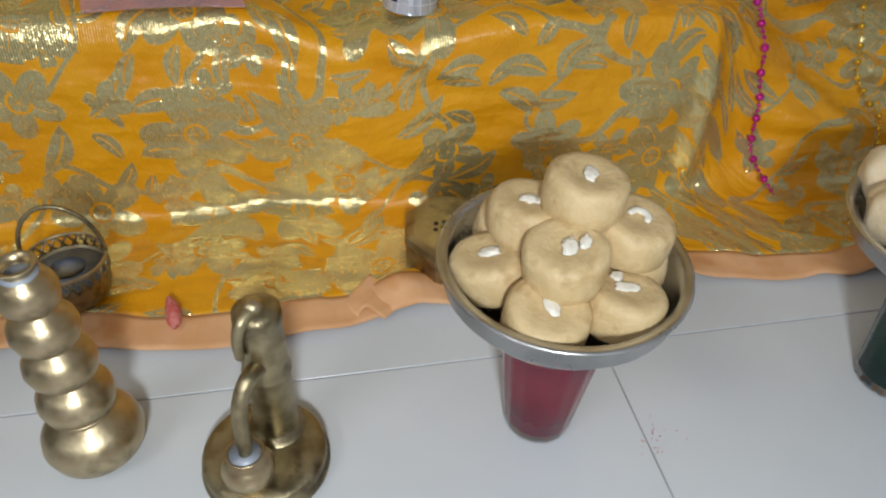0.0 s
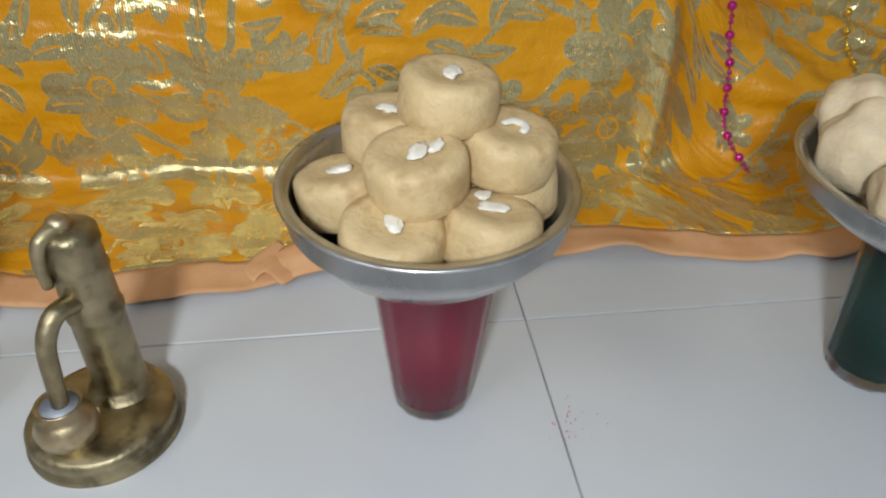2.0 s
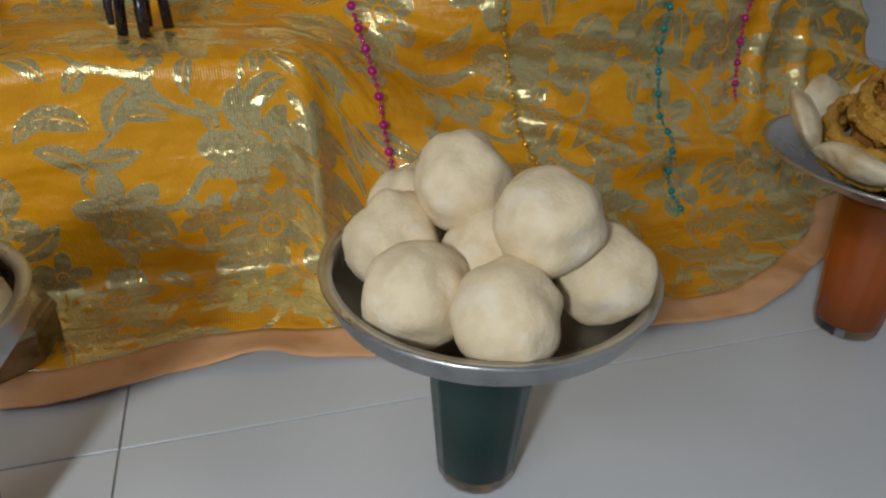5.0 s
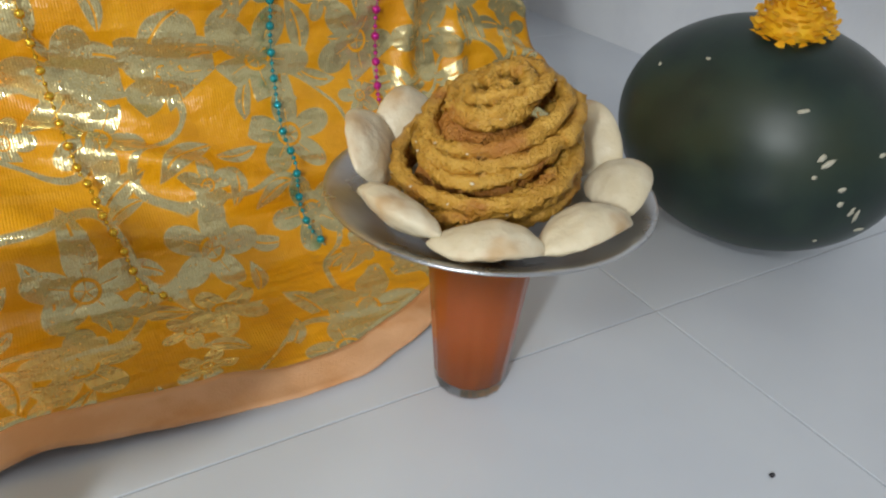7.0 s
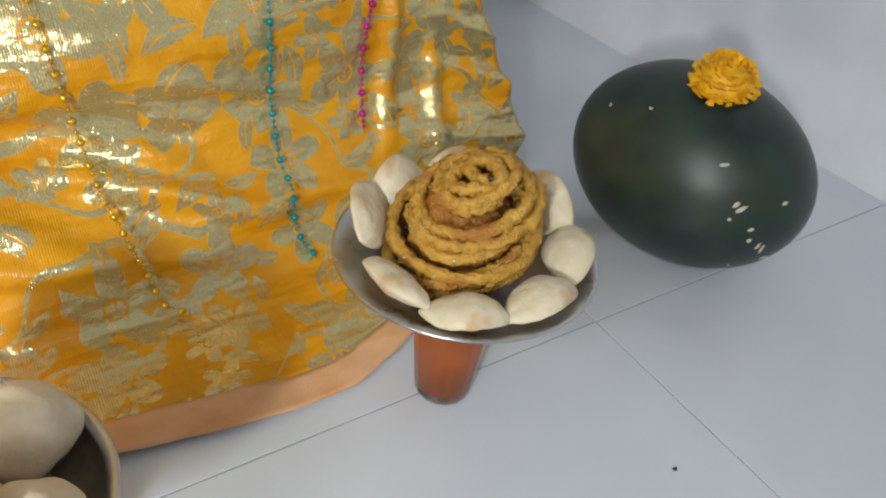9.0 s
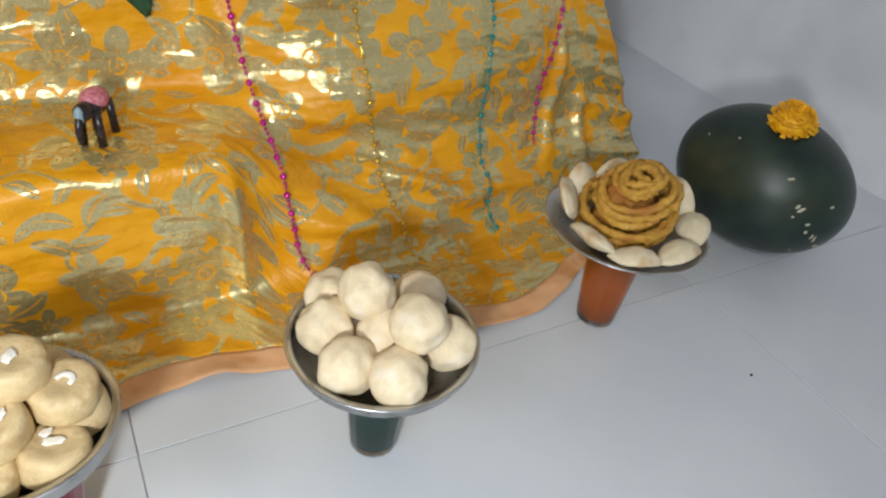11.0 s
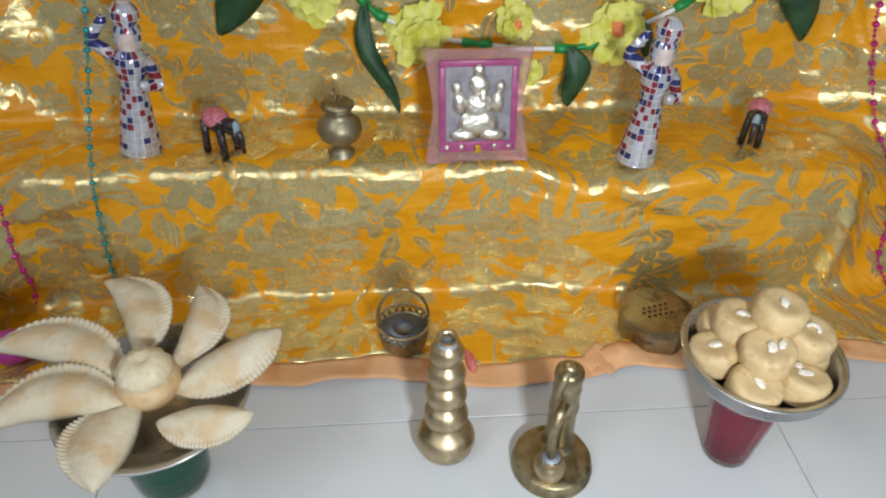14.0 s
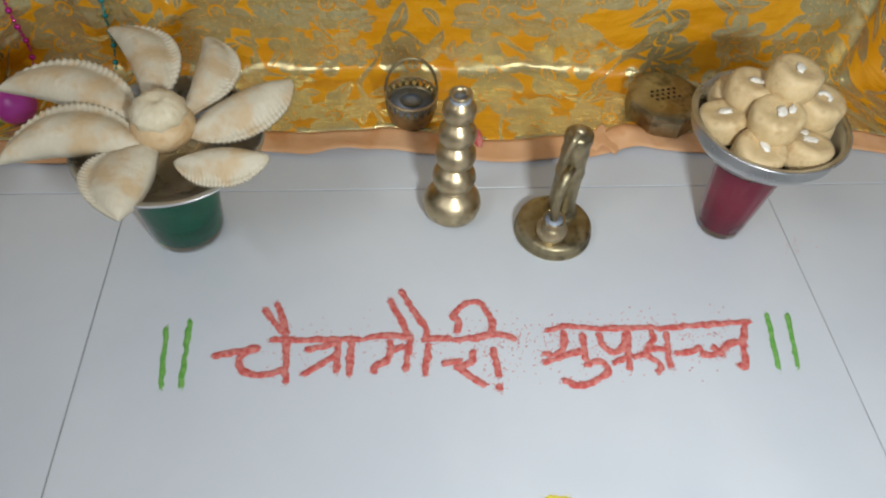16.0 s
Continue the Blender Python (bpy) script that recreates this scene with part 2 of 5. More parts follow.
CHAKLI_DARK = surf("darker_dough", (0.36, 0.13, 0.018), (0.48, 0.20, 0.03), 160, 0.5, bump=1.0, bscale=600)
MELON = surf("dark_melon_rind", (0.006, 0.018, 0.014), (0.016, 0.034, 0.022), 22, 0.34, rough2=0.42, bump=0.06, bscale=90, c3=(0.022, 0.034, 0.016), s3=9)
FLECK = surf("dry_fleck", (0.5, 0.47, 0.36), (0.6, 0.56, 0.44), 200, 0.8)
MARIGOLD = surf("marigold_petal", (0.80, 0.38, 0.004), (0.88, 0.50, 0.01), 120, 0.6)
YELLOW_PETAL = surf("yellow_cloth_petal", (0.66, 0.66, 0.08), (0.78, 0.76, 0.22), 90, 0.6)
CORAL = surf("coral_flower_heart", (0.85, 0.22, 0.08), (0.9, 0.32, 0.14), 150, 0.6)
LEAF = surf("dark_cloth_leaf", (0.010, 0.050, 0.020), (0.025, 0.085, 0.032), 60, 0.5, bump=0.2, bscale=300)
TAPE = surf("green_tape", (0.0, 0.20, 0.04), (0.01, 0.28, 0.06), 200, 0.4)
STRAW = surf("white_straw", (0.7, 0.7, 0.7), (0.78, 0.78, 0.76), 200, 0.4)
PINK_BEAD = surf("magenta_bead", (0.50, 0.015, 0.22), (0.60, 0.03, 0.30), 300, 0.18, 0.55)
TEAL_BEAD = surf("teal_bead", (0.01, 0.26, 0.29), (0.03, 0.36, 0.38), 300, 0.18, 0.55)
GOLD_BEAD = surf("gold_bead", (0.70, 0.42, 0.03), (0.80, 0.52, 0.06), 300, 0.2, 0.85)
PINK_PLASTIC = surf("pink_plastic", (0.33, 0.055, 0.18), (0.41, 0.09, 0.23), 90, 0.3)
ACRYLIC = clear("pink_clear_plastic", (0.86, 0.62, 0.66), 0.10, 1.25, 0.2)
GREY_CARD = surf("grey_backing_card", (0.20, 0.19, 0.22), (0.32, 0.30, 0.34), 60, 0.45)
SILVER = surf("silver_relief", (0.74, 0.72, 0.62), (0.84, 0.82, 0.74), 90, 0.26, 1.0, bump=0.7, bscale=260)
MOSAIC = mosaic()
BLACK = surf("black_lacquer", (0.010, 0.008, 0.010), (0.03, 0.02, 0.025), 150, 0.25)
PINK_CLOTH = surf("pink_saddle", (0.42, 0.07, 0.12), (0.62, 0.24, 0.27), 350, 0.5)
RED_POWDER = surf("red_powder", (0.64, 0.10, 0.085), (0.76, 0.27, 0.23), 260, 0.95, bump=0.8, bscale=900)
GREEN_POWDER = surf("green_powder", (0.14, 0.42, 0.07), (0.24, 0.52, 0.12), 260, 0.95, bump=0.8, bscale=900)
YELLOW_POWDER = surf("yellow_powder", (0.75, 0.62, 0.05), (0.8, 0.7, 0.1), 260, 0.95)
LIME = surf("lime_plastic", (0.46, 0.52, 0.07), (0.56, 0.60, 0.12), 60, 0.4)
MAGENTA = surf("magenta_plastic", (0.50, 0.04, 0.36), (0.58, 0.07, 0.44), 60, 0.35)
BROWN_SEED = surf("brown_disc", (0.28, 0.12, 0.06), (0.38, 0.20, 0.12), 120, 0.5)
BLUE_GREY = surf("blue_grey_disc", (0.22, 0.32, 0.36), (0.30, 0.40, 0.44), 120, 0.5)
SKIN_PAINT = surf("painted_face", (0.60, 0.48, 0.44), (0.66, 0.54, 0.50), 120, 0.5)
YELLOW_SNACK = surf("yellow_fried_strip", (0.58, 0.38, 0.03), (0.68, 0.48, 0.06), 120, 0.5, bump=0.4)

# ---------- builders ----------


def mesh_of(name, bm, mat, smooth=True):
    me = bpy.data.meshes.new(name)
    bm.normal_update()
    bm.to_mesh(me)
    bm.free()
    for x in (mat if isinstance(mat, (list, tuple)) else (mat,)):
        me.materials.append(x)
    if smooth:
        me.polygons.foreach_set("use_smooth", [True] * len(me.polygons))
    return me


def thing(name, m, label, category, group="", kind=""):
    return place(new(name), m, label, category, group, kind)


def place(ob, m, label, category, group="", kind=""):
    ob.matrix_world = m
    return tagged(ob, label, category, group, kind)


def part(name, bm, mat, parent, label="", m=None, smooth=True):
    ob = new(name, mesh_of(name, bm, mat, smooth) if isinstance(bm, bmesh.types.BMesh) else bm)
    ob.parent = parent
    if m is not None:
        ob.matrix_basis = m
    return tagged(ob, label)


def solo(name, bm, mat, m, label, category, group="", kind="", smooth=True):
    return place(new(name, mesh_of(name, bm, mat, smooth)), m, label, category, group, kind)


def lathe(profile, seg=40, ribs=0, rib=0.0, bm=None):
    """A turned body from (radius, height) pairs; ribs makes its wall fluted."""
    bm = bm or bmesh.new()
    rings = []
    for r, z in profile:
        if r < 1e-6:
            rings.append([bm.verts.new((0, 0, z))])
        else:
            ring = []
            for i in range(seg):
                a = 2 * math.pi * i / seg
                k = r * (1 + rib * math.cos(ribs * a))
                ring.append(bm.verts.new((k * math.cos(a), k * math.sin(a), z)))
            rings.append(ring)
    for p, q in zip(rings, rings[1:]):
        for i in range(seg):
            j = (i + 1) % seg
            if len(p) == 1 and len(q) > 1:
                bm.faces.new((p[0], q[j], q[i])[::-1])
            elif len(q) == 1 and len(p) > 1:
                bm.faces.new((p[i], p[j], q[0]))
            elif len(p) > 1:
                bm.faces.new((p[i], p[j], q[j], q[i]))
    return bm


def curve_points(ctrl, steps=10):
    """A smooth line through control points."""
    p = [Vector(c) for c in ctrl]
    p = [2 * p[0] - p[1]] + p + [2 * p[-1] - p[-2]]
    out = []
    for a, b, c, d in zip(p, p[1:], p[2:], p[3:]):
        for i in range(steps):
            t = i / steps
            out.append(0.5 * ((2 * b) + (c - a) * t + (2 * a - 5 * b + 4 * c - d) * t * t + (3 * b - a - 3 * c + d) * t ** 3))
    return out + [p[-2].copy()]


def tube(points, radius, seg=10, bm=None, rough=0.0, ribs=0):
    """A round bar along points; radius is a number or a function of 0..1."""
    bm = bm or bmesh.new()
    n, rings = len(points), []
    side = Vector((0.31, 0.2, 0.93))
    for i, p in enumerate(points):
        d = (points[min(i + 1, n - 1)] - points[max(i - 1, 0)]).normalized()
        u = d.cross(side)
        u = u.normalized() if u.length > 1e-4 else Vector((1, 0, 0))
        w = d.cross(u).normalized()
        side = u.cross(d)
        r = radius(i / max(n - 1, 1)) if callable(radius) else radius
        ring = []
        for k in range(seg):
            a = 2 * math.pi * k / seg
            rr = r * (1 + rough * noise.noise(p * 420 + Vector((k * 3.1, 0, 0)))) * (1 + (0.14 if ribs and k % 2 else 0))
            ring.append(bm.verts.new(p + (u * math.cos(a) + w * math.sin(a)) * rr))
        rings.append(ring)
    for p, q in zip(rings, rings[1:]):
        for k in range(seg):
            j = (k + 1) % seg
            bm.faces.new((p[k], p[j], q[j], q[k]))
    bm.faces.new(rings[0][::-1])
    bm.faces.new(rings[-1])
    return bm


def blob(rx, ry, rz, sub=3, amp=0.0, freq=40.0, seed=0.0, bm=None, at=(0, 0, 0)):
    """A rounded lump with an uneven skin."""
    own = bmesh.new()
    bmesh.ops.create_icosphere(own, subdivisions=sub, radius=1.0)
    for v in own.verts:
        k = 1 + amp * noise.noise(v.co * freq * 0.05 + Vector((seed, seed * 1.7, 0)))
        v.co = Vector((v.co.x * rx * k, v.co.y * ry * k, v.co.z * rz * k)) + Vector(at)
    if bm is None:
        return own
    return join(bm, own)


def join(bm, other, m=None):
    if m is not None:
        other.transform(m)
    me = bpy.data.meshes.new("temp")
    other.to_mesh(me)
    other.free()
    bm.from_mesh(me)
    bpy.data.meshes.remove(me)
    return bm


def box(sx, sy, sz, bevel=0.0, at=(0, 0, 0)):
    bm = bmesh.new()
    bmesh.ops.create_cube(bm, size=1.0)
    for v in bm.verts:
        v.co = Vector((v.co.x * sx + at[0], v.co.y * sy + at[1], v.co.z * sz + at[2]))
    if bevel:
        bmesh.ops.bevel(bm, geom=bm.edges[:], offset=bevel, segments=2, affect="EDGES", profile=0.6)
    return bm


def sstep(a, b, x):
    t = min(max((x - a) / (b - a), 0.0), 1.0)
    return t * t * (3 - 2 * t)

# ---------- the room ----------
WALL_X, BACK_Y, LEFT_X, FRONT_Y, HIGH = 1.03, 0.80, -2.40, -2.40, 2.65


def slab(name, x0, x1, y0, y1, z0, z1, mat, label, category):
    return solo(name, box(x1 - x0, y1 - y0, z1 - z0, 0, ((x0 + x1) / 2, (y0 + y1) / 2, (z0 + z1) / 2)), mat, Matrix(), label, category, kind="structure", smooth=False)


slab("wall_east", WALL_X, WALL_X + 0.12, FRONT_Y, BACK_Y, -0.01, HIGH, PAINT, "white painted plaster wall beside the melon", "wall")
slab("wall_north", LEFT_X - 0.12, WALL_X + 0.12, BACK_Y, BACK_Y + 0.12, -0.01, HIGH, PAINT, "white painted plaster wall behind the draped altar", "wall")
slab("wall_west", LEFT_X - 0.12, LEFT_X, FRONT_Y, BACK_Y, -0.01, HIGH, PAINT, "plain white painted plaster wall", "wall")
slab("wall_south", LEFT_X - 0.12, WALL_X + 0.12, FRONT_Y - 0.12, FRONT_Y, -0.01, HIGH, PAINT, "plain white painted plaster wall", "wall")
slab("ceiling", LEFT_X - 0.12, WALL_X + 0.12, FRONT_Y - 0.12, BACK_Y + 0.12, HIGH, HIGH + 0.1, PAINT, "plain white painted ceiling", "ceiling")
floor = slab("floor", LEFT_X, WALL_X, FRONT_Y, BACK_Y, -0.06, -0.0012, GROUT, "bluish white glossy square tiles with thin grey joints", "floor")

# ---------- the altar cloth ----------
X_LEFT = -1.15


def cloth_section(x):
    """Control points (y, z) of the cloth's fall at x: back, shelf, front, floor."""
    d = abs(x + 0.265)
    w = sstep(0.36, 0.50, d) if x > -0.265 else 0.75 * sstep(0.42, 0.62, d)
    r = sstep(-0.22, -0.04, x)
    dip = math.exp(-((x + 0.15) / 0.05) ** 2) * 0.026
    edge_y = 0.181 - 0.03 * r
    flat = ((0.300, 0.70), (0.292, 0.30), (0.286, 0.163), (edge_y, 0.160 - dip), (0.172 - 0.022 * r, 0.075), (0.172 - 0.02 * r, 0.005))
    far = sstep(0.5, 0.85, d)
    fall = ((0.275, 0.70), (0.245 + 0.02 * far, 0.30), (0.222 + 0.015 * far, 0.19), (0.215 + 0.012 * far, 0.115), (0.172 + 0.02 * far, 0.065), (0.142 + 0.03 * far, 0.006))
    pts = [(a[0] + (b[0] - a[0]) * w, a[1] + (b[1] - a[1]) * w) for a, b in zip(flat, fall)]
    hem = 0.042 + 0.008 * math.sin(x * 11 + 0.6) + 0.004 * math.sin(x * 31) - 0.010 * sstep(0.05, 0.2, x) + 0.10 * sstep(0.36, 0.62, x) ** 1.5
    hem += 0.004 * noise.noise(Vector((x * 26, 3.0, 0)))
    hem += 0.012 * math.exp(-((x + 0.10) / 0.035) ** 2)
    pts.append((hem, 0.0035 + 0.004 * max(noise.noise(Vector((x * 19, 7.0, 0))), 0)))
    return pts


ROWS_DOWN = 190


def resample(pts, n):
    seg = [math.dist(a, b) for a, b in zip(pts, pts[1:])]
    total = sum(seg)
    out, i, run = [], 0, 0.0
    for k in range(n):
        s = total * k / (n - 1)
        while i < len(seg) - 1 and run + seg[i] < s:
            run += seg[i]
            i += 1
        f = (s - run) / seg[i]
        out.append((pts[i][0] + (pts[i + 1][0] - pts[i][0]) * f, pts[i][1] + (pts[i + 1][1] - pts[i][1]) * f))
    return np.array(out), total


def soften(a, k):
    for _ in range(k):
        a[1:-1] = 0.25 * a[:-2] + 0.5 * a[1:-1] + 0.25 * a[2:]
    return a


# creases of the cloth: ends (x, z), height, width
CREASES = ((-0.485, 0.172, -0.528, 0.112, 0.010, 0.008), (-0.524, 0.116, -0.612, 0.046, 0.010, 0.009), (-0.62, 0.150, -0.70, 0.120, 0.007, 0.009),
           (0.100, 0.340, 0.162, 0.200, 0.009, 0.009), (0.160, 0.172, 0.250, 0.140, 0.009, 0.008), (0.236, 0.146, 0.350, 0.088, 0.009, 0.008), (0.250, 0.106, 0.425, 0.036, 0.009, 0.009),
           (0.165, 0.192, 0.420, 0.205, -0.008, 0.014), (0.290, 0.160, 0.460, 0.118, 0.006, 0.008), (0.555, 0.215, 0.515, 0.070, 0.009, 0.009), (0.590, 0.150, 0.560, 0.040, 0.007, 0.008),
           (0.150, 0.120, 0.300, 0.030, 0.007, 0.009), (0.330, 0.052, 0.500, 0.050, 0.006, 0.008), (0.190, 0.300, 0.330, 0.215, 0.005, 0.010),
           (-0.060, 0.120, -0.150, 0.145, 0.006, 0.009), (0.120, 0.150, 0.128, 0.010, 0.009, 0.008), (-0.230, 0.158, -0.150, 0.128, 0.007, 0.008), (-0.150, 0.128, -0.040, 0.152, 0.006, 0.008))


def crease(x, z):
    total = 0.0
    for x0, z0, x1, z1, high, wide in CREASES:
        dx, dz = x1 - x0, z1 - z0
        n = dx * dx + dz * dz
        t = min(max(((x - x0) * dx + (z - z0) * dz) / n, 0.0), 1.0)
        d = math.hypot(x - x0 - t * dx, z - z0 - t * dz)
        total += high * math.exp(-(d / wide) ** 2) * math.sin(math.pi * (0.12 + 0.76 * t))
    return total


def wrinkle(x, y, z):
    """Depth of the folds at a place of the cloth."""
    d = abs(x + 0.265)
    w = sstep(0.34, 0.46, d)
    side = 1 if x > -0.265 else -1
    cx, cz = -0.265 + side * 0.39, 0.175
    dx, dz = abs(x - cx), z - cz
    rad = math.hypot(dx, dz)
    ang = math.atan2(dz, dx + 1e-6)
    fold = 0.0105 * w * math.sin(ang * 7.0 + 0.8 + 0.8 * math.sin(rad * 9)) * sstep(0.03, 0.16, rad)
    ripple = 0.5 + 0.5 * math.sin(z * 128 + x * 30 + 3.0 * noise.noise(Vector((x * 8, z * 6, 5.0))))
    fold += 0.0095 * max(0.15, 0.5 + 1.3 * noise.noise(Vector((x * 7, z * 9, 2.0)))) * sstep(0.40, 0.50, d) * ripple ** 3 * sstep(0.01, 0.04, z) * (1 - sstep(0.17, 0.26, z))
    fold += crease(x, z) * (1 if y < 0.27 or z > 0.17 else 0)
    q = Vector((x, y * 0.6, z))
    big = 0.0040 * noise.noise(q * 9 + Vector((4, 1, 0)))
    mid = 0.0030 * noise.noise(Vector((x * 16, y * 40, z * 34)))
    small = 0.0009 * noise.noise(q * 95)
    low = sstep(0.0, 0.03, z)
    for hx, hy, hh, hw in ((-0.125, 0.066, 0.011, 0.020), (-0.405, 0.046, 0.006, 0.026), (0.070, 0.048, 0.007, 0.022), (0.190, 0.040, 0.006, 0.018), (0.330, 0.050, 0.006, 0.024), (-0.52, 0.05, 0.005, 0.03)):
        if z < 0.03:
            mid += hh * math.exp(-((x - hx) / hw) ** 2 - ((y - hy) / 0.014) ** 2)
    return (fold + big) * (0.15 + 0.85 * low) + mid + small


def cloth_column(x):
    a, total = resample(cloth_section(x), ROWS_DOWN)
    return soften(a, 7), total


def build_cloth():
    nx = 460
    verts, uvs = [], []
    cols = []
    for i in range(nx):
        x = X_LEFT + (0.66 - X_LEFT) * i / (nx - 1)
        a, total = cloth_column(x)
        cols.append((x, a, total))
    for x, a, total in cols:
        tang = np.gradient(a, axis=0)
        run = 0.0
        for j in range(ROWS_DOWN):
            y, z = a[j]
            ty, tz = tang[j]
            ln = math.hypot(ty, tz) + 1e-9
            ny, nz = tz / ln, -ty / ln
            if j:
                run += math.dist(a[j], a[j - 1])
            k = wrinkle(x, y, z)
            # the free edge on the right is drawn in towards the top
            xr = x - 0.11 * sstep(0.45, 0.66, x) * sstep(0.05, 0.34, z) - 0.05 * sstep(0.5, 0.66, x) * (1 - sstep(0.0, 0.05, z))
            verts.append((xr, y + ny * k, max(z + nz * k, 0.0022 + 0.0012 * (1 + noise.noise(Vector((x * 40, y * 40, 0)))))))
            uvs.append((x, run))
    rows_hem = int(ROWS_DOWN * 0.967)

    def sheet(name, j0, j1, mat, mats=None):
        me = bpy.data.meshes.new(name)
        h = j1 - j0 + 1
        vs = [verts[i * ROWS_DOWN + j] for i in range(nx) for j in range(j0, j1 + 1)]
        uv = [uvs[i * ROWS_DOWN + j] for i in range(nx) for j in range(j0, j1 + 1)]
        fs = [(i * h + j, i * h + j + 1, (i + 1) * h + j + 1, (i + 1) * h + j) for i in range(nx - 1) for j in range(h - 1)]
        me.from_pydata(vs, [], fs)
        lay = me.uv_layers.new(name="UVMap")
        idx = np.empty(len(me.loops), dtype=np.int32)
        me.loops.foreach_get("vertex_index", idx)
        lay.data.foreach_set("uv", np.array(uv)[idx].ravel())
        me.materials.append(mat)
        me.polygons.foreach_set("use_smooth", [True] * len(me.polygons))
        ob = new(name, me)
        md = ob.modifiers.new("thickness", "SOLIDIFY")
        md.thickness, md.offset = 0.0008, 0.0
        return ob
    body = sheet("altar_cloth", 0, rows_hem, CLOTH)
    tagged(body, "shiny orange altar cloth printed with gold flowers over a low step", "cloth")
    hem = sheet("hem", rows_hem, ROWS_DOWN - 1, LINING)
    hem.parent = body
    tagged(hem, "plain peach coloured lining edge")
    return verts, nx


CLOTH_VERTS, CLOTH_NX = build_cloth()


def cloth_front(x, z):
    """The cloth's foremost y at (x, z), folds included."""
    i = min(max(round((x - X_LEFT) / (0.66 - X_LEFT) * (CLOTH_NX - 1)), 0), CLOTH_NX - 1)
    col = CLOTH_VERTS[i * ROWS_DOWN:(i + 1) * ROWS_DOWN]
    near = [v for v in col if abs(v[2] - z) < 0.006]
    return min(v[1] for v in near) if near else min(v[1] for v in col)


def cloth_top(x, y):
    i = min(max(round((x - X_LEFT) / (0.66 - X_LEFT) * (CLOTH_NX - 1)), 0), CLOTH_NX - 1)
    col = CLOTH_VERTS[i * ROWS_DOWN:(i + 1) * ROWS_DOWN]
    near = [v for v in col if abs(v[1] - y) < 0.006 and v[2] < 0.2]
    return max(v[2] for v in near) if near else 0.0


# ---------- glasses, plates and sweets ----------


def tumbler(x, y, h, r0, r1, drink, label, fill=0.965, ribs=0.011):
    t = thing("drinking_glass", pose(x, y, 0), label, "glass", "glasses holding plates")
    foot = 0.0065
    at = lambda z: r0 + (r1 - r0) * z / h
    prof = [(0, 0.0012), (r0 * 0.80, 0.0010), (r0 * 0.92, 0), (r0 * 0.985, 0.0012), (at(0.004), 0.004), (at(h * 0.5), h * 0.5), (at(h * 0.93), h * 0.93), (r1, h), (r1 - 0.0012, h), (at(h * 0.5) - 0.0017, h * 0.5), (at(foot) - 0.0020, foot + 0.0015), (at(foot) * 0.6, foot), (0, foot - 0.0006)]
    part("glass_wall", lathe(prof, 96, 16, ribs), GLASS, t, "clear fluted glass with a thick foot")
    zt = h * fill
    part("drink", lathe([(0, foot - 0.0009), (at(foot) * 0.6, foot - 0.0004), (at(foot) - 0.0016, foot + 0.0012), (at(h * 0.5) - 0.0013, h * 0.5), (at(zt) - 0.0008, zt), (at(zt) - 0.0024, zt - 0.0007), (0, zt - 0.0008)], 96, 16, ribs), drink, t)
    return t


def plate(x, y, z, r, depth, foot, label, flare=0.5, tilt=(0, 0)):
    t = bmesh.new()
    lathe([(0, 0), (foot, 0), (foot + 0.004, 0.0015), (foot + (r - foot) * flare, depth * 0.55), (r - 0.003, depth - 0.0006), (r, depth), (r + 0.0012, depth + 0.0006), (r + 0.0008, depth + 0.0018),
           (r - 0.001, depth + 0.0016), (r - 0.0045, depth + 0.0006), (foot + (r - foot) * flare - 0.001, depth * 0.55 + 0.0014), (foot + 0.003, 0.0030), (foot - 0.001, 0.0018), (0, 0.0018)], 64, bm=t)
    return solo("steel_plate", t, STEEL, pose(x, y, z, tilt[0], tilt[1]), label, "plate", "plates of sweets")


# red glass with a pile of fudge rounds
PX, PY = -0.063, -0.048
tumbler(PX + 0.003, PY - 0.001, 0.100, 0.0195, 0.0300, RED_DRINK, "fluted glass of dark red drink standing on the tiles")
plate(PX, PY, 0.1005, 0.0605, 0.0265, 0.044, "small steel dish holding beige fudge rounds on a red glass", 0.86)


def peda_mesh(k):
    prof = [(0, 0.0088), (0.0045, 0.0092), (0.0090, 0.0108), (0.0135, 0.0113), (0.0168, 0.0107), (0.0184, 0.0086), (0.0190, 0.0045), (0.0191, -0.003), (0.0187, -0.0085), (0.0172, -0.0107), (0.013, -0.0115), (0, -0.0115)]
    bm = lathe(prof[::-1], 40)
    for v in bm.verts:
        v.co.x, v.co.y, v.co.z = v.co.x * 1.05, v.co.y * 1.05, v.co.z * 0.95
        v.co *= 1 + 0.035 * noise.noise(v.co * 90 + Vector((k * 7.3, 0, 0))) + 0.012 * noise.noise(v.co * 350 + Vector((0, k, 0)))
    return mesh_of("peda", bm, PEDA)


PEDA_MESHES = [peda_mesh(k) for k in range(4)]


def nut_piece(k, curl):
    """A flat broken chip of cashew, curved where curl is large."""
    if curl > 0.8:
        pts = [Vector((0.0062 * math.cos(a) - 0.001, 0.0048 * math.sin(a), 0.0)) for a in np.linspace(-1.7, 1.7, 10)]
        bm = tube(pts, lambda s: 0.0027 * (1 - 0.45 * abs(2 * s - 1) ** 2), 8, None, 0.3)
    else:
        bm = blob(0.0062, 0.0036, 0.0026, 3, 0.55, 34, k * 2.3)
    for v in bm.verts:
        v.co.z *= 0.5
    return bm


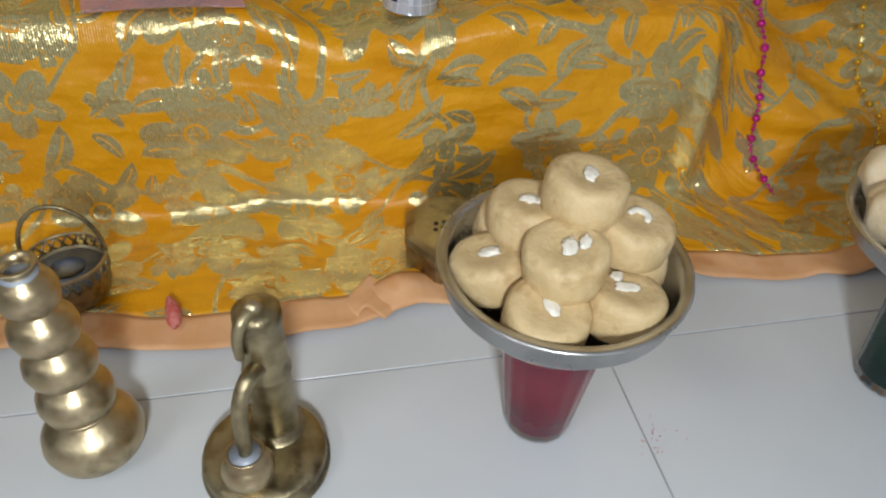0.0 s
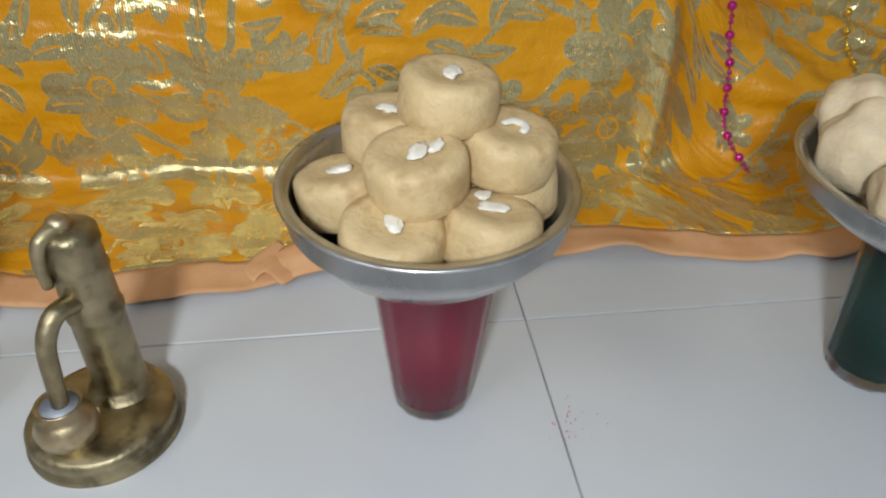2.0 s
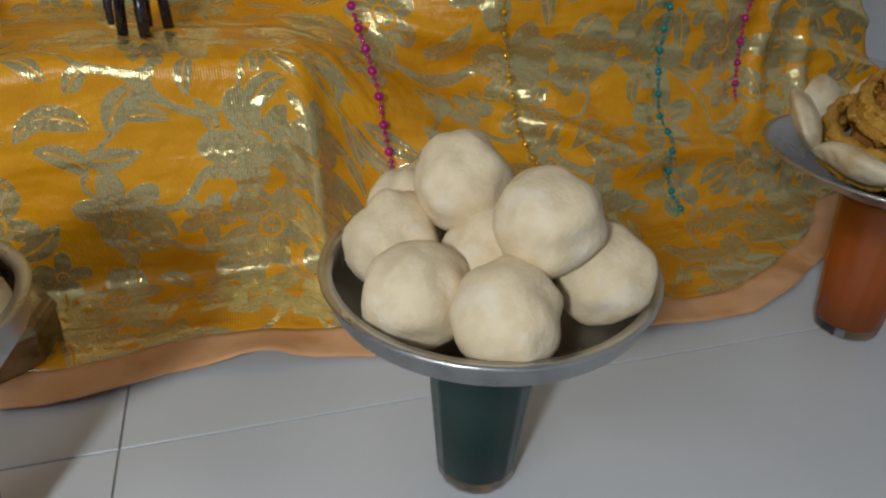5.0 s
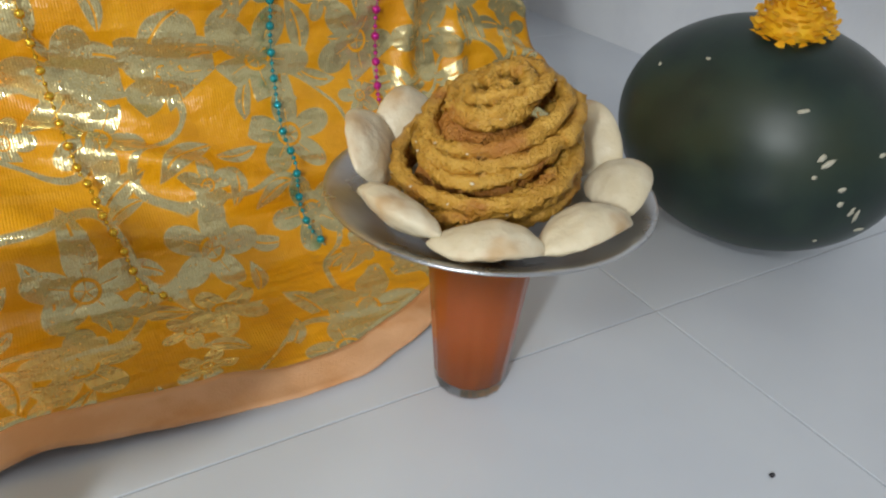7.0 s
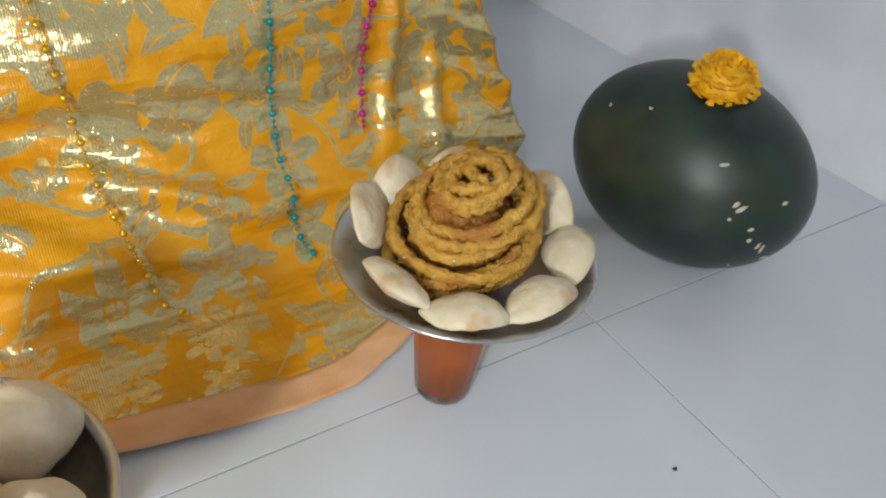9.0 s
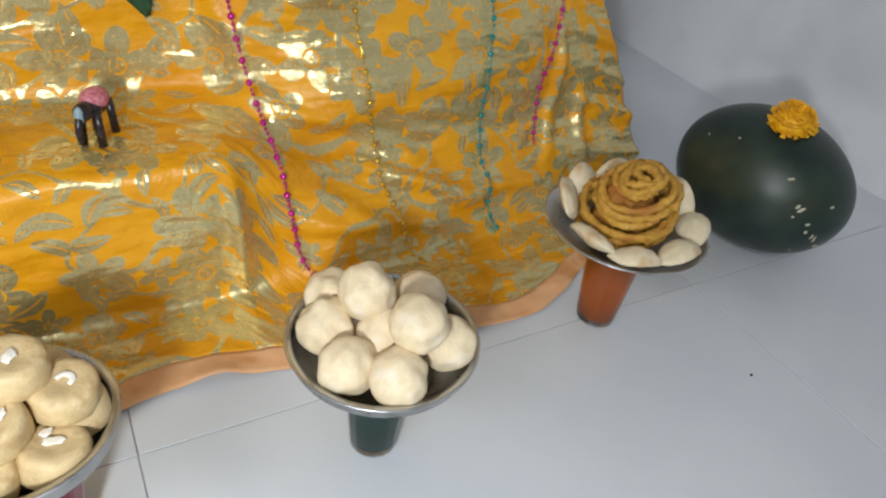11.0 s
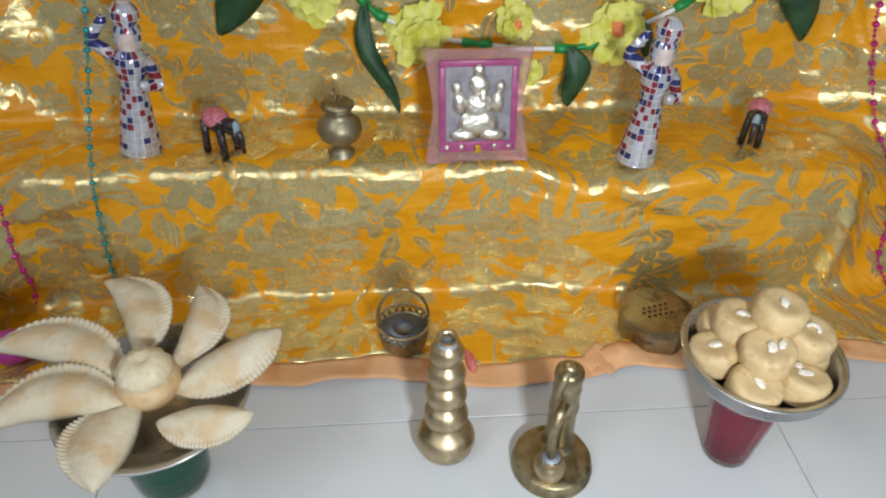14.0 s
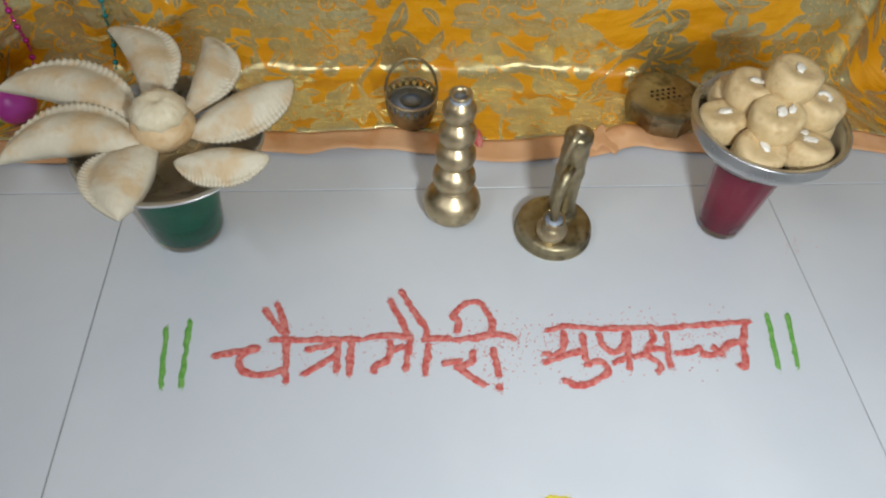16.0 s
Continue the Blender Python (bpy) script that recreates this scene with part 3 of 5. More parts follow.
PEDAS = ((-0.097, -0.042, 0.1195, -8, -10, 0), (-0.080, -0.078, 0.1190, 8, -6, 0), (-0.042, -0.075, 0.1190, 8, 6, 1), (-0.028, -0.045, 0.1190, 0, 10, 0), (-0.078, -0.012, 0.1185, -10, -6, 0), (-0.043, -0.012, 0.1185, -10, 6, 0),
         (-0.077, -0.028, 0.1395, -4, -3, 1), (-0.069, -0.062, 0.1390, 6, -2, 1), (-0.031, -0.047, 0.1390, 4, 5, 2), (-0.054, -0.037, 0.1580, 5, 2, 1))
for k, (x, y, z, a, b, kind) in enumerate(PEDAS):
    p = place(new("peda", PEDA_MESHES[k % 4]), pose(x, y, z, a, b, 47 * k), "round beige milk fudge topped with a white cashew chip", "sweet", "fudge rounds on the dish")
    part("nut_chip", nut_piece(k, 1.0 if kind == 2 else 0.5), NUT, p, "white cashew chip", pose(0.001, 0.0, 0.0100, 0, 0, 40 * k + (70 if kind == 2 else 0)) @ Matrix.Scale(0.92, 4))
    if k in (2, 6, 7):
        part("nut_chip", nut_piece(k + 1, 0.4), NUT, p, "white cashew chip", pose(0.0075, 0.003, 0.0118, 0, 0, 65 * k) @ Matrix.Scale(0.7, 4))

# dark green glass with flour balls
GX, GY = 0.1745, -0.056
tumbler(GX, GY, 0.100, 0.0195, 0.0280, GREEN_DRINK, "fluted glass of very dark green drink standing on the tiles")
plate(GX, GY, 0.1005, 0.0705, 0.0205, 0.052, "small steel dish holding pale flour balls, on a dark green glass", 0.85)


def ladoo_mesh(k):
    bm = blob(0.0212, 0.0208, 0.0205, 4, 0.14, 34, k * 3.7)
    for v in bm.verts:
        v.co *= 1 + 0.014 * noise.noise(v.co * 300 + Vector((k, 0, 0))) + 0.009 * noise.noise(v.co * 120 + Vector((0, k, 0)))
        if v.co.z > 0.016 and k % 2 == 0:
            v.co.z += (v.co.z - 0.016) * 0.5
    return mesh_of("ladoo", bm, LADOO)


LADOO_MESHES = [ladoo_mesh(k) for k in range(5)]
LADOOS = ((0.138, -0.037, 0.1250), (0.138, -0.077, 0.1245), (0.165, -0.101, 0.1260), (0.211, -0.084, 0.1270), (0.173, -0.062, 0.1240), (0.154, -0.008, 0.1255), (0.215, -0.032, 0.1260), (0.167, -0.038, 0.1510), (0.1865, -0.083, 0.1535))
for k, (x, y, z) in enumerate(LADOOS):
    place(new("ladoo", LADOO_MESHES[k % 5]), pose(x, y, z, 20 * (k % 3) - 20, 15 * (k % 2), 61 * k), "pale hand-rolled flour ball with a rough dusty skin", "sweet", "flour balls on the dish")

# orange glass with a chakli spiral and crisp shells
OX, OY = 0.4550, 0.000
tumbler(OX - 0.002, OY - 0.001, 0.100, 0.0196, 0.0286, ORANGE_DRINK, "fluted glass of orange drink standing on the tiles")
plate(OX, OY, 0.1005, 0.0790, 0.0205, 0.038, "wide steel dish of fried spiral and crisp shells on orange glass", 0.55)


def chakli(t):
    """One long fried spiral wound up into a dome and broken into strands, each strand a part."""
    g = random.Random(8)
    turns, pieces = 9.6, 6

    def wound(q):
        """Place on the winding at q of 0..1, from the wide foot to the top."""
        e = 0.10 + 1.34 * q ** 0.94
        a = 2 * math.pi * turns * q + 0.7
        r = 0.0415 * math.cos(e) + 0.0075 * noise.noise(Vector((q * 23, 0.5, 0))) + 0.0020 * math.sin(2.3 * a) + 0.0012
        z = 0.004 + 0.0640 * math.sin(e) + 0.0050 * noise.noise(Vector((q * 31, 5.0, 0)))
        lean = (0.14 + 0.32 * q) * r * math.sin(a + 0.9 + 0.8 * q)
        return Vector((r * math.cos(a) + 0.10 * z, r * math.sin(a) - 0.06 * z, z + lean))
    for k in range(pieces):
        lo, hi = k / pieces - 0.012, (k + 1) / pieces + 0.012
        n = 150 - 14 * k
        pts = [wound(min(max(lo + (hi - lo) * i / (n - 1), 0.0), 1.0)) for i in range(n)]
        for i, p in enumerate(pts):
            s = i / (n - 1)
            end = max(0.0, 1 - s / 0.06) + max(0.0, 1 - (1 - s) / 0.06)
            p.xy *= 1 + (0.05 if k % 2 else -0.03) * end
        part("strand", tube(pts, lambda q: 0.0034, 14, None, 0.85, 1), CHAKLI, t)
    for a0, e0, e1, sweep in ((0.2, 0.12, 0.62, 1.9), (3.3, 0.10, 0.55, 1.7), (4.4, 0.30, 0.80, 1.6)):
        pts = []
        for i in range(46):
            s = i / 45
            a, e = a0 + sweep * s, e0 + (e1 - e0) * s
            pts.append(Vector((0.0455 * math.cos(e) * math.cos(a) + 0.004, 0.0455 * math.cos(e) * math.sin(a), 0.003 + 0.060 * math.sin(e))))
        part("strand", tube(pts, 0.0034, 14, None, 0.85, 1), CHAKLI, t)
    # darker lump that fills the gaps between the strands
    part("core", blob(0.0305, 0.0305, 0.029, 4, 0.25, 90, 1, at=(0.003, 0, 0.025)), CHAKLI_DARK, t)
    seeds = bmesh.new()
    for k in range(60):
        p = wound(g.uniform(0.0, 0.97))
        d = Vector((p.x, p.y, g.uniform(-0.004, 0.018))).normalized()
        blob(0.0009, 0.0006, 0.0006, 1, bm=seeds, at=p + d * 0.0035)
    tagged(part("sesame_seed", seeds, PAPDI, t, "pale sesame seeds"), kind="stuff")


chakli(thing("chakli", pose(OX - 0.004, OY + 0.004, 0.1065), "golden brown fried chakli strands piled like a rose", "snack"))


def shell(k, length, width):
    """A puffed, boat-shaped crisp shell with a thin rim."""
    bm = bmesh.new()
    n, h = 26, 14
    top, bot = [], []
    for i in range(n):
        s = i / (n - 1) * 2 - 1
        wd = width * 0.5 * max(1 - abs(s) ** 2.1, 0.0) ** 0.85 + 0.0006
        rt, rb = [], []
        for j in range(h):
            q = j / (h - 1) * 2 - 1
            bulge = 0.0100 * max(1 - s * s, 0) ** 0.8 * max(1 - q * q, 0) ** 0.75
            cup = 0.0022 * q * q * (1 - s * s) + 0.0015 * math.sin(3 * s + k)
            x, y = s * length / 2, q * wd
            e = 0.0009 * noise.noise(Vector((x * 160, y * 160, k)))
            rt.append(bm.verts.new((x, y, cup + bulge + e)))
            rb.append(bm.verts.new((x, y, cup - bulge * 0.35 - 0.0012 + e)))
        top.append(rt)
        bot.append(rb)
    for i in range(n - 1):
        for j in range(h - 1):
            bm.faces.new((top[i][j], top[i + 1][j], top[i + 1][j + 1], top[i][j + 1]))
            bm.faces.new((bot[i][j + 1], bot[i + 1][j + 1], bot[i + 1][j], bot[i][j]))
    for g, f in ((0, 1), (h - 1, -1)):
        for i in range(n - 1):
            q = (top[i][g], bot[i][g], bot[i + 1][g], top[i + 1][g])
            bm.faces.new(q[::f])
    for g, f in ((0, -1), (n - 1, 1)):
        for j in range(h - 1):
            q = (top[g][j], top[g][j + 1], bot[g][j + 1], bot[g][j])
            bm.faces.new(q[::-f])
    return bm


SHELLS = ((-124, 0.062, 0.050), (-82, 0.062, 0.054), (-36, 0.061, 0.058), (8, 0.061, 0.056), (-163, 0.062, 0.050), (140, 0.060, 0.054), (62, 0.060, 0.050), (104, 0.060, 0.048))
for k, (a, dist, ln) in enumerate(SHELLS):
    r = radians(a)
    m = pose(OX + dist * math.cos(r), OY + dist * math.sin(r), 0.1240 + (0.000, 0.002, 0.004, 0.009, 0.004, 0.009, 0.009, 0.009)[k], 0, 0, a + 90) @ pose(0, 0, 0, (-10, -14, -22, -60, -38, -58, -60, -60)[k], 0, 0)
    solo("crisp_shell", shell(k, ln, 0.031 if k in (0, 1, 2, 4) else 0.040), PAPDI, m, "pale puffed fried shell leaning on the dish rim", "snack", "crisp shells round the spiral")

# short green glass with half-moon pastries
LX, LY = -0.537, -0.045
tumbler(LX - 0.003, LY + 0.003, 0.094, 0.0305, 0.0385, LEAF_DRINK, "short glass of bright dark green drink standing on the tiles", ribs=0.0)
plate(LX + 0.009, LY - 0.004, 0.0945, 0.0705, 0.0185, 0.042, "steel dish holding half-moon pastries, on a short green glass", 0.6)


def karanji(k, length, width, bowed):
    """A filled half-moon pastry from its root at 0 along x: a straight fold, a plump belly and a roped rim."""
    bm = bmesh.new()
    n, h = 109, 15
    ropes = 25
    rings = []
    for i in range(n):
        u = i / (n - 1)
        s = u * 2 - 1
        arc = width * max(1 - abs(s) ** 2.2, 0) ** 0.78 + 0.0014
        bow = bowed * length * (1 - s * s)
        wave = math.sin(2 * math.pi * ropes * u)
        ends = max(1 - s ** 6, 0)
        up, down = [], []
        for j in range(h):
            q = j / (h - 1)
            fat = min(q / 0.84, 1.0)
            body = 0.0125 * max(1 - s * s, 0) ** 0.55 * max(math.sin(math.pi * (0.10 + 0.90 * fat)), 0) ** 0.75 if q < 0.84 else 0.0
            rim = 0.0
            y = q * arc + bow * (1 - q)
            if q >= 0.84:
                rim = 0.0012 + 0.0004 * wave * ends
                y += 0.0005 * wave * ends * (1 if j == h - 1 else 0.4)
            p = Vector((u * length, y, 0))
            e = 0.0010 * noise.noise(p * 75 + Vector((0, 0, k * 5.1))) + 0.0004 * noise.noise(p * 260 + Vector((k, 0, 0)))
            lift = 0.0003 * wave * ends if j == h - 1 else 0.0
            up.append(bm.verts.new((p.x, -y, body + rim + 0.0009 + e + lift)))
            down.append(bm.verts.new((p.x, -y, -body * 0.6 - rim * 0.6 - 0.0009 + e + lift)))
        rings.append(up + down[::-1])
    m = 2 * h
    for a, b in zip(rings, rings[1:]):
        for j in range(m):
            bm.faces.new((a[j], a[(j + 1) % m], b[(j + 1) % m], b[j]))
    bm.faces.new(rings[0])
    bm.faces.new(rings[-1][::-1])
    bmesh.ops.recalc_face_normals(bm, faces=bm.faces[:])
    return bm


# root (x, y, z), direction, rise, tilt of the rim, length, width of each pastry
KARANJIS = ((-0.545, -0.052, 0.117, 161, 6, 22, 0.117, 0.042), (-0.546, -0.026, 0.117, 118, 9, 14, 0.095, 0.042), (-0.520, -0.032, 0.117, 84, 9, 12, 0.083, 0.037), (-0.513, -0.052, 0.118, 33, 7, -6, 0.091, 0.028),
            (-0.517, -0.080, 0.117, 2, 2, -8, 0.068, 0.022), (-0.531, -0.064, 0.1175, 258, -2, 6, 0.070, 0.040), (-0.536, -0.073, 0.117, 187, 3, 20, 0.100, 0.044))
for k, (x, y, z, turn, rise, tilt, ln, wd) in enumerate(KARANJIS):
    m = pose(x, y, z, 0, 0, turn) @ pose(0, 0, 0, 0, -rise, 0) @ pose(0, 0, 0, -tilt, 0, 0)
    solo("karanji", karanji(k, ln, wd, -0.10 if k in (3, 4, 5) else 0.05), PASTRY, m, "pale fried half-moon pastry with a crimped edge", "pastry", "half-moon pastries on the dish")

# a round dumpling with a pale pleated top
modak = thing("modak", pose(-0.528, -0.050, 0.1125), "browned round dumpling with a pale pleated top, among the pastries", "pastry")
part("body", lathe([(0, 0), (0.012, 0.0002), (0.0190, 0.004), (0.0228, 0.011), (0.0232, 0.016), (0.0205, 0.022), (0.0160, 0.025), (0, 0.026)], 48), BALL, modak, "golden fried ball")
top = lathe([(0, 0.020), (0.0165, 0.0215), (0.0196, 0.0250), (0.0192, 0.0300), (0.0150, 0.0355), (0.0095, 0.0385), (0.0060, 0.0392), (0.0030, 0.0372), (0, 0.0365)], 66)
for v in top.verts:
    r = math.hypot(v.co.x, v.co.y)
    a = math.atan2(v.co.y, v.co.x) + 55 * (v.co.z - 0.02)
    k = 1 + 0.17 * (abs(math.sin(4.5 * a)) - 0.6) * min(r / 0.010, 1)
    v.co.x, v.co.y = v.co.x * k, v.co.y * k
part("pleated_top", top, PAPDI, modak, "pale pleated dough")

# maroon glass with yellow strips, at the far end of the row
FX, FY = -0.835, -0.035
tumbler(FX, FY, 0.085, 0.0200, 0.0300, MAROON_DRINK, "glass of dark maroon drink standing on the tiles")
plate(FX, FY, 0.0855, 0.0700, 0.0205, 0.040, "steel dish holding yellow fried strips, on a maroon glass", 0.6)
for k in range(7):
    a = 0.9 * k
    pts = curve_points([(0.052 * math.cos(a + q * 1.1), 0.052 * math.sin(a + q * 1.1), 0.006 + 0.010 * math.sin(q * 3.1) + 0.002 * k) for q in (0, 0.5, 1.0)], 8)
    bm = tube(pts, 0.0048, 10, None, 0.2)
    solo("fried_strip", bm, YELLOW_SNACK, pose(FX, FY, 0.0925), "curled yellow fried strip lying in the dish", "snack", "yellow strips on the dish")

# ---------- the melon ----------
MX, MY = 0.733, 0.060
melon_bm = blob(0.109, 0.084, 0.084, 5, 0.015, 18, 2.0)
melon = solo("watermelon", melon_bm, MELON, pose(MX, MY, 0.0838, 0, 0, -82), "dark green oval watermelon with dry flecks lying by the wall", "melon")
rng = random.Random(5)
for k, (x, y, z, ln) in enumerate(((0.685, -0.003, 0.129, 0.0034), (0.690, -0.027, 0.102, 0.0046), (0.688, -0.023, 0.105, 0.0030), (0.685, -0.024, 0.093, 0.0014), (0.699, -0.036, 0.087, 0.0022), (0.701, -0.037, 0.077, 0.0020),
                                   (0.715, -0.042, 0.068, 0.0055), (0.729, -0.041, 0.054, 0.0048), (0.710, -0.041, 0.071, 0.0030), (0.720, -0.041, 0.109, 0.0024), (0.669, 0.105, 0.129, 0.0013), (0.673, 0.068, 0.143, 0.0013), (0.708, -0.026, 0.043, 0.0012))):
    q = Matrix.Rotation(radians(82), 3, "Z") @ Vector((x - MX, y - MY, z - 0.0838))
    k2 = 1.004 / math.sqrt((q.x / 0.109) ** 2 + (q.y / 0.084) ** 2 + (q.z / 0.084) ** 2)
    c = q * k2
    nrm = Vector((c.x / 0.109 ** 2, c.y / 0.084 ** 2, c.z / 0.084 ** 2))
    part("fleck", blob(ln, 0.0013 + 0.0002 * (k % 3), 0.0006, 2, 0.9, 60, k), FLECK, melon, "", Matrix.Translation(c) @ nrm.to_track_quat("Z", "X").to_matrix().to_4x4() @ pose(0, 0, 0, 0, 0, rng.uniform(0, 180)))


def pompon(r, rows, mat_petal, petal_len, seed):
    """A full flower head of many short ruffled petals."""
    g = random.Random(seed)
    bm = bmesh.new()
    n = 170
    for i in range(n):
        u = 1 - (i + 0.5) / n * 1.15
        a = i * 2.39996
        e = math.asin(max(min(u, 1), -0.3))
        d = Vector((math.cos(a) * math.cos(e), math.sin(a) * math.cos(e), math.sin(e) * 0.95))
        p = d * r * g.uniform(0.80, 0.95)
        t = d.cross(Vector((0, 0, 1)))
        t = t.normalized() if t.length > 1e-3 else Vector((1, 0, 0))
        b = d.cross(t).normalized()
        w = petal_len * g.uniform(0.5, 0.75)
        out = p + d * petal_len * g.uniform(0.35, 0.6)
        tilt = b * petal_len * g.uniform(-0.35, 0.35)
        vs = [bm.verts.new(q) for q in (p - t * w * 0.4, p + t * w * 0.4, out + t * w * 0.7 + tilt, out + d * w * 0.25 + tilt * 1.2, out - t * w * 0.7 + tilt)]
        bm.faces.new(vs)
    blob(r * 0.86, r * 0.86, r * 0.80, 2, bm=bm)
    return bm


solo("marigold", pompon(0.0255, 7, MARIGOLD, 0.0078, 3), MARIGOLD, pose(MX - 0.012, MY - 0.014, 0.166, 14, -12, 0), "yellow marigold head lying on top of the melon", "flower")

# ---------- brass things on the floor ----------
tower = thing("brass_pot_tower", pose(-0.307, -0.031, 0), "five polished brass pots stacked by size on the tiles", "pot stack")
POTS = ((0.0260, 0.000, 0.042), (0.0190, 0.036, 0.033), (0.0172, 0.063, 0.031), (0.0158, 0.088, 0.029), (0.0138, 0.112, 0.028))
for k, (r, z, h) in enumerate(POTS):
    neck = 0.50 * r
    prof = [(0, 0), (r * 0.50, 0.0), (r * 0.72, h * 0.06), (r * 0.92, h * 0.20), (r, h * 0.40), (r * 0.95, h * 0.56), (r * 0.78, h * 0.72), (neck * 1.0, h * 0.82), (neck * 0.95, h * 0.87), (neck * 1.22, h * 0.94), (neck * 1.34, h * 0.985), (neck * 1.28, h), (neck * 1.05, h), (neck * 0.84, h * 0.88), (neck * 0.8, h * 0.7), (0, h * 0.66)]
    part("pot", lathe(prof, 48), BRASS, tower, "", pose(0, 0, z))
part("pot_mouth", lathe([(0, 0), (0.0083, 0), (0.0086, 0.0025), (0, 0.0012)], 32), INSIDE, tower, "grey tinned inside of the top pot", pose(0, 0, 0.133))

pump = thing("brass_hand_pump", pose(-0.2170, -0.055, 0), "small brass toy hand pump with a pot on a round base", "ornament")
part("base", lathe([(0, 0), (0.0330, 0), (0.0345, 0.002), (0.0345, 0.0050), (0.0328, 0.0065), (0.0332, 0.0080), (0.0332, 0.0125), (0.0315, 0.0145), (0.0270, 0.0150), (0.0120, 0.0152), (0, 0.0152)], 56), DARK_BRASS, pump)
part("column", lathe([(0, 0), (0.0158, 0), (0.0150, 0.0025), (0.0126, 0.004), (0.0119, 0.007), (0.0116, 0.048), (0.0124, 0.050), (0.0126, 0.053), (0.0117, 0.056), (0.0113, 0.074), (0.0120, 0.076), (0.0114, 0.079), (0.0112, 0.088), (0.0120, 0.090), (0.0116, 0.096), (0.0078, 0.099), (0, 0.100)], 40), DARK_BRASS, pump, "", pose(0.007, 0.014, 0.0150, 0, 0, 0) @ Matrix.Diagonal((1, 1, 0.955, 1)))
spout = curve_points([(0.005, 0.006, 0.076), (-0.001, -0.004, 0.077), (-0.0055, -0.0100, 0.067), (-0.0068, -0.0130, 0.050), (-0.0068, -0.0160, 0.036)], 8)
part("spout", tube(spout, lambda s: 0.0046 - 0.0010 * s, 12), DARK_BRASS, pump)
lever = curve_points([(0.005, 0.010, 0.111), (0.000, 0.004, 0.108), (-0.0025, 0.003, 0.098), (-0.0030, 0.004, 0.086)], 8)
part("lever", tube(lever, lambda s: 0.0036 - 0.0012 * s, 12), DARK_BRASS, pump)
part("knob", blob(0.0052, 0.0052, 0.0045, 3), BRASS, pump, "", pose(0.006, 0.012, 0.1115))
part("little_pot", lathe([(0, 0), (0.007, 0), (0.0115, 0.005), (0.0122, 0.010), (0.0098, 0.016), (0.0070, 0.018), (0.0088, 0.0215), (0.0078, 0.0215), (0.0058, 0.018), (0, 0.014)], 36), BRASS, pump, "", pose(-0.007, -0.017, 0.0150) @ Matrix.Scale(1.12, 4))
part("pot_mouth", lathe([(0, 0), (0.0062, 0), (0.0066, 0.002), (0, 0.001)], 24), INSIDE, pump, "grey inside of the little pot", pose(-0.007, -0.017, 0.0355) @ Matrix.Scale(1.2, 4))

bz = cloth_top(-0.34, 0.09)
basket = thing("brass_basket", pose(-0.340, 0.091, bz + 0.001) @ Matrix.Scale(1.12, 4), "small pierced brass basket with an arched handle on the cloth", "basket")
part("bowl", lathe([(0, 0), (0.0165, 0), (0.0195, 0.003), (0.0215, 0.010), (0.0222, 0.018), (0.0226, 0.0195), (0.0214, 0.0195), (0.0205, 0.010), (0.017, 0.004), (0, 0.0035)], 48), DARK_BRASS, basket)
lattice = bmesh.new()
for i in range(22):
    for f in (-1, 1):
        a0, a1 = 2 * math.pi * i / 22, 2 * math.pi * (i + 1.0 * f) / 22
        pts = [Vector((0.0222 * math.cos(a0 + (a1 - a0) * s), 0.0222 * math.sin(a0 + (a1 - a0) * s), 0.0165 + 0.0110 * s)) for s in (0, 0.5, 1)]
        tube(pts, 0.0008, 5, lattice)
part("pierced_rim", lattice, DARK_BRASS, basket, "pierced lattice band")
ring = [Vector((0.0226 * math.cos(a), 0.0226 * math.sin(a), 0.0278)) for a in np.linspace(0, 2 * math.pi, 41)]
part("rim", tube(ring, 0.0011, 8), BRASS, basket)
part("handle", tube([Vector((0.0226 * math.cos(a), 0.004, 0.028 + 0.034 * math.sin(a))) for a in np.linspace(0, math.pi, 25)], 0.0013, 8), DARK_BRASS, basket)
part("filling", lathe([(0, 0.0215), (0.010, 0.0205), (0.0203, 0.0180), (0.0203, 0.0160), (0, 0.0160)], 32), INSIDE, basket, "blue grey dry contents")

cz = cloth_top(-0.080, 0.094)
case = thing("brass_case", pose(-0.080, 0.098, cz - 0.001, 0, 0, 12), "tarnished octagonal brass box with a pierced lid on the cloth", "box")
oct_bm = lathe([(0, 0), (0.0370, 0), (0.0385, 0.0015), (0.0385, 0.0195), (0.0370, 0.021), (0, 0.021)], 8)
part("body", oct_bm, DARK_BRASS, case, "", smooth=False)
part("lid", lathe([(0.0, 0.0), (0.0395, 0), (0.0400, 0.002), (0.0385, 0.0055), (0.033, 0.0068), (0, 0.0070)], 8), DARK_BRASS, case, "", pose(0, 0, 0.021), smooth=False)
# black discs on the solid lid paint the shade inside its piercings
for i in range(-2, 3):
    for j in range(-1, 2):
        part("dark_hole_disc", lathe([(0, 0), (0.0019, 0), (0.0017, 0.0005), (0, 0.0005)], 10), BLACK, case, "", pose(i * 0.0062 + (j % 2) * 0.003 - 0.004, j * 0.0062, 0.0279))

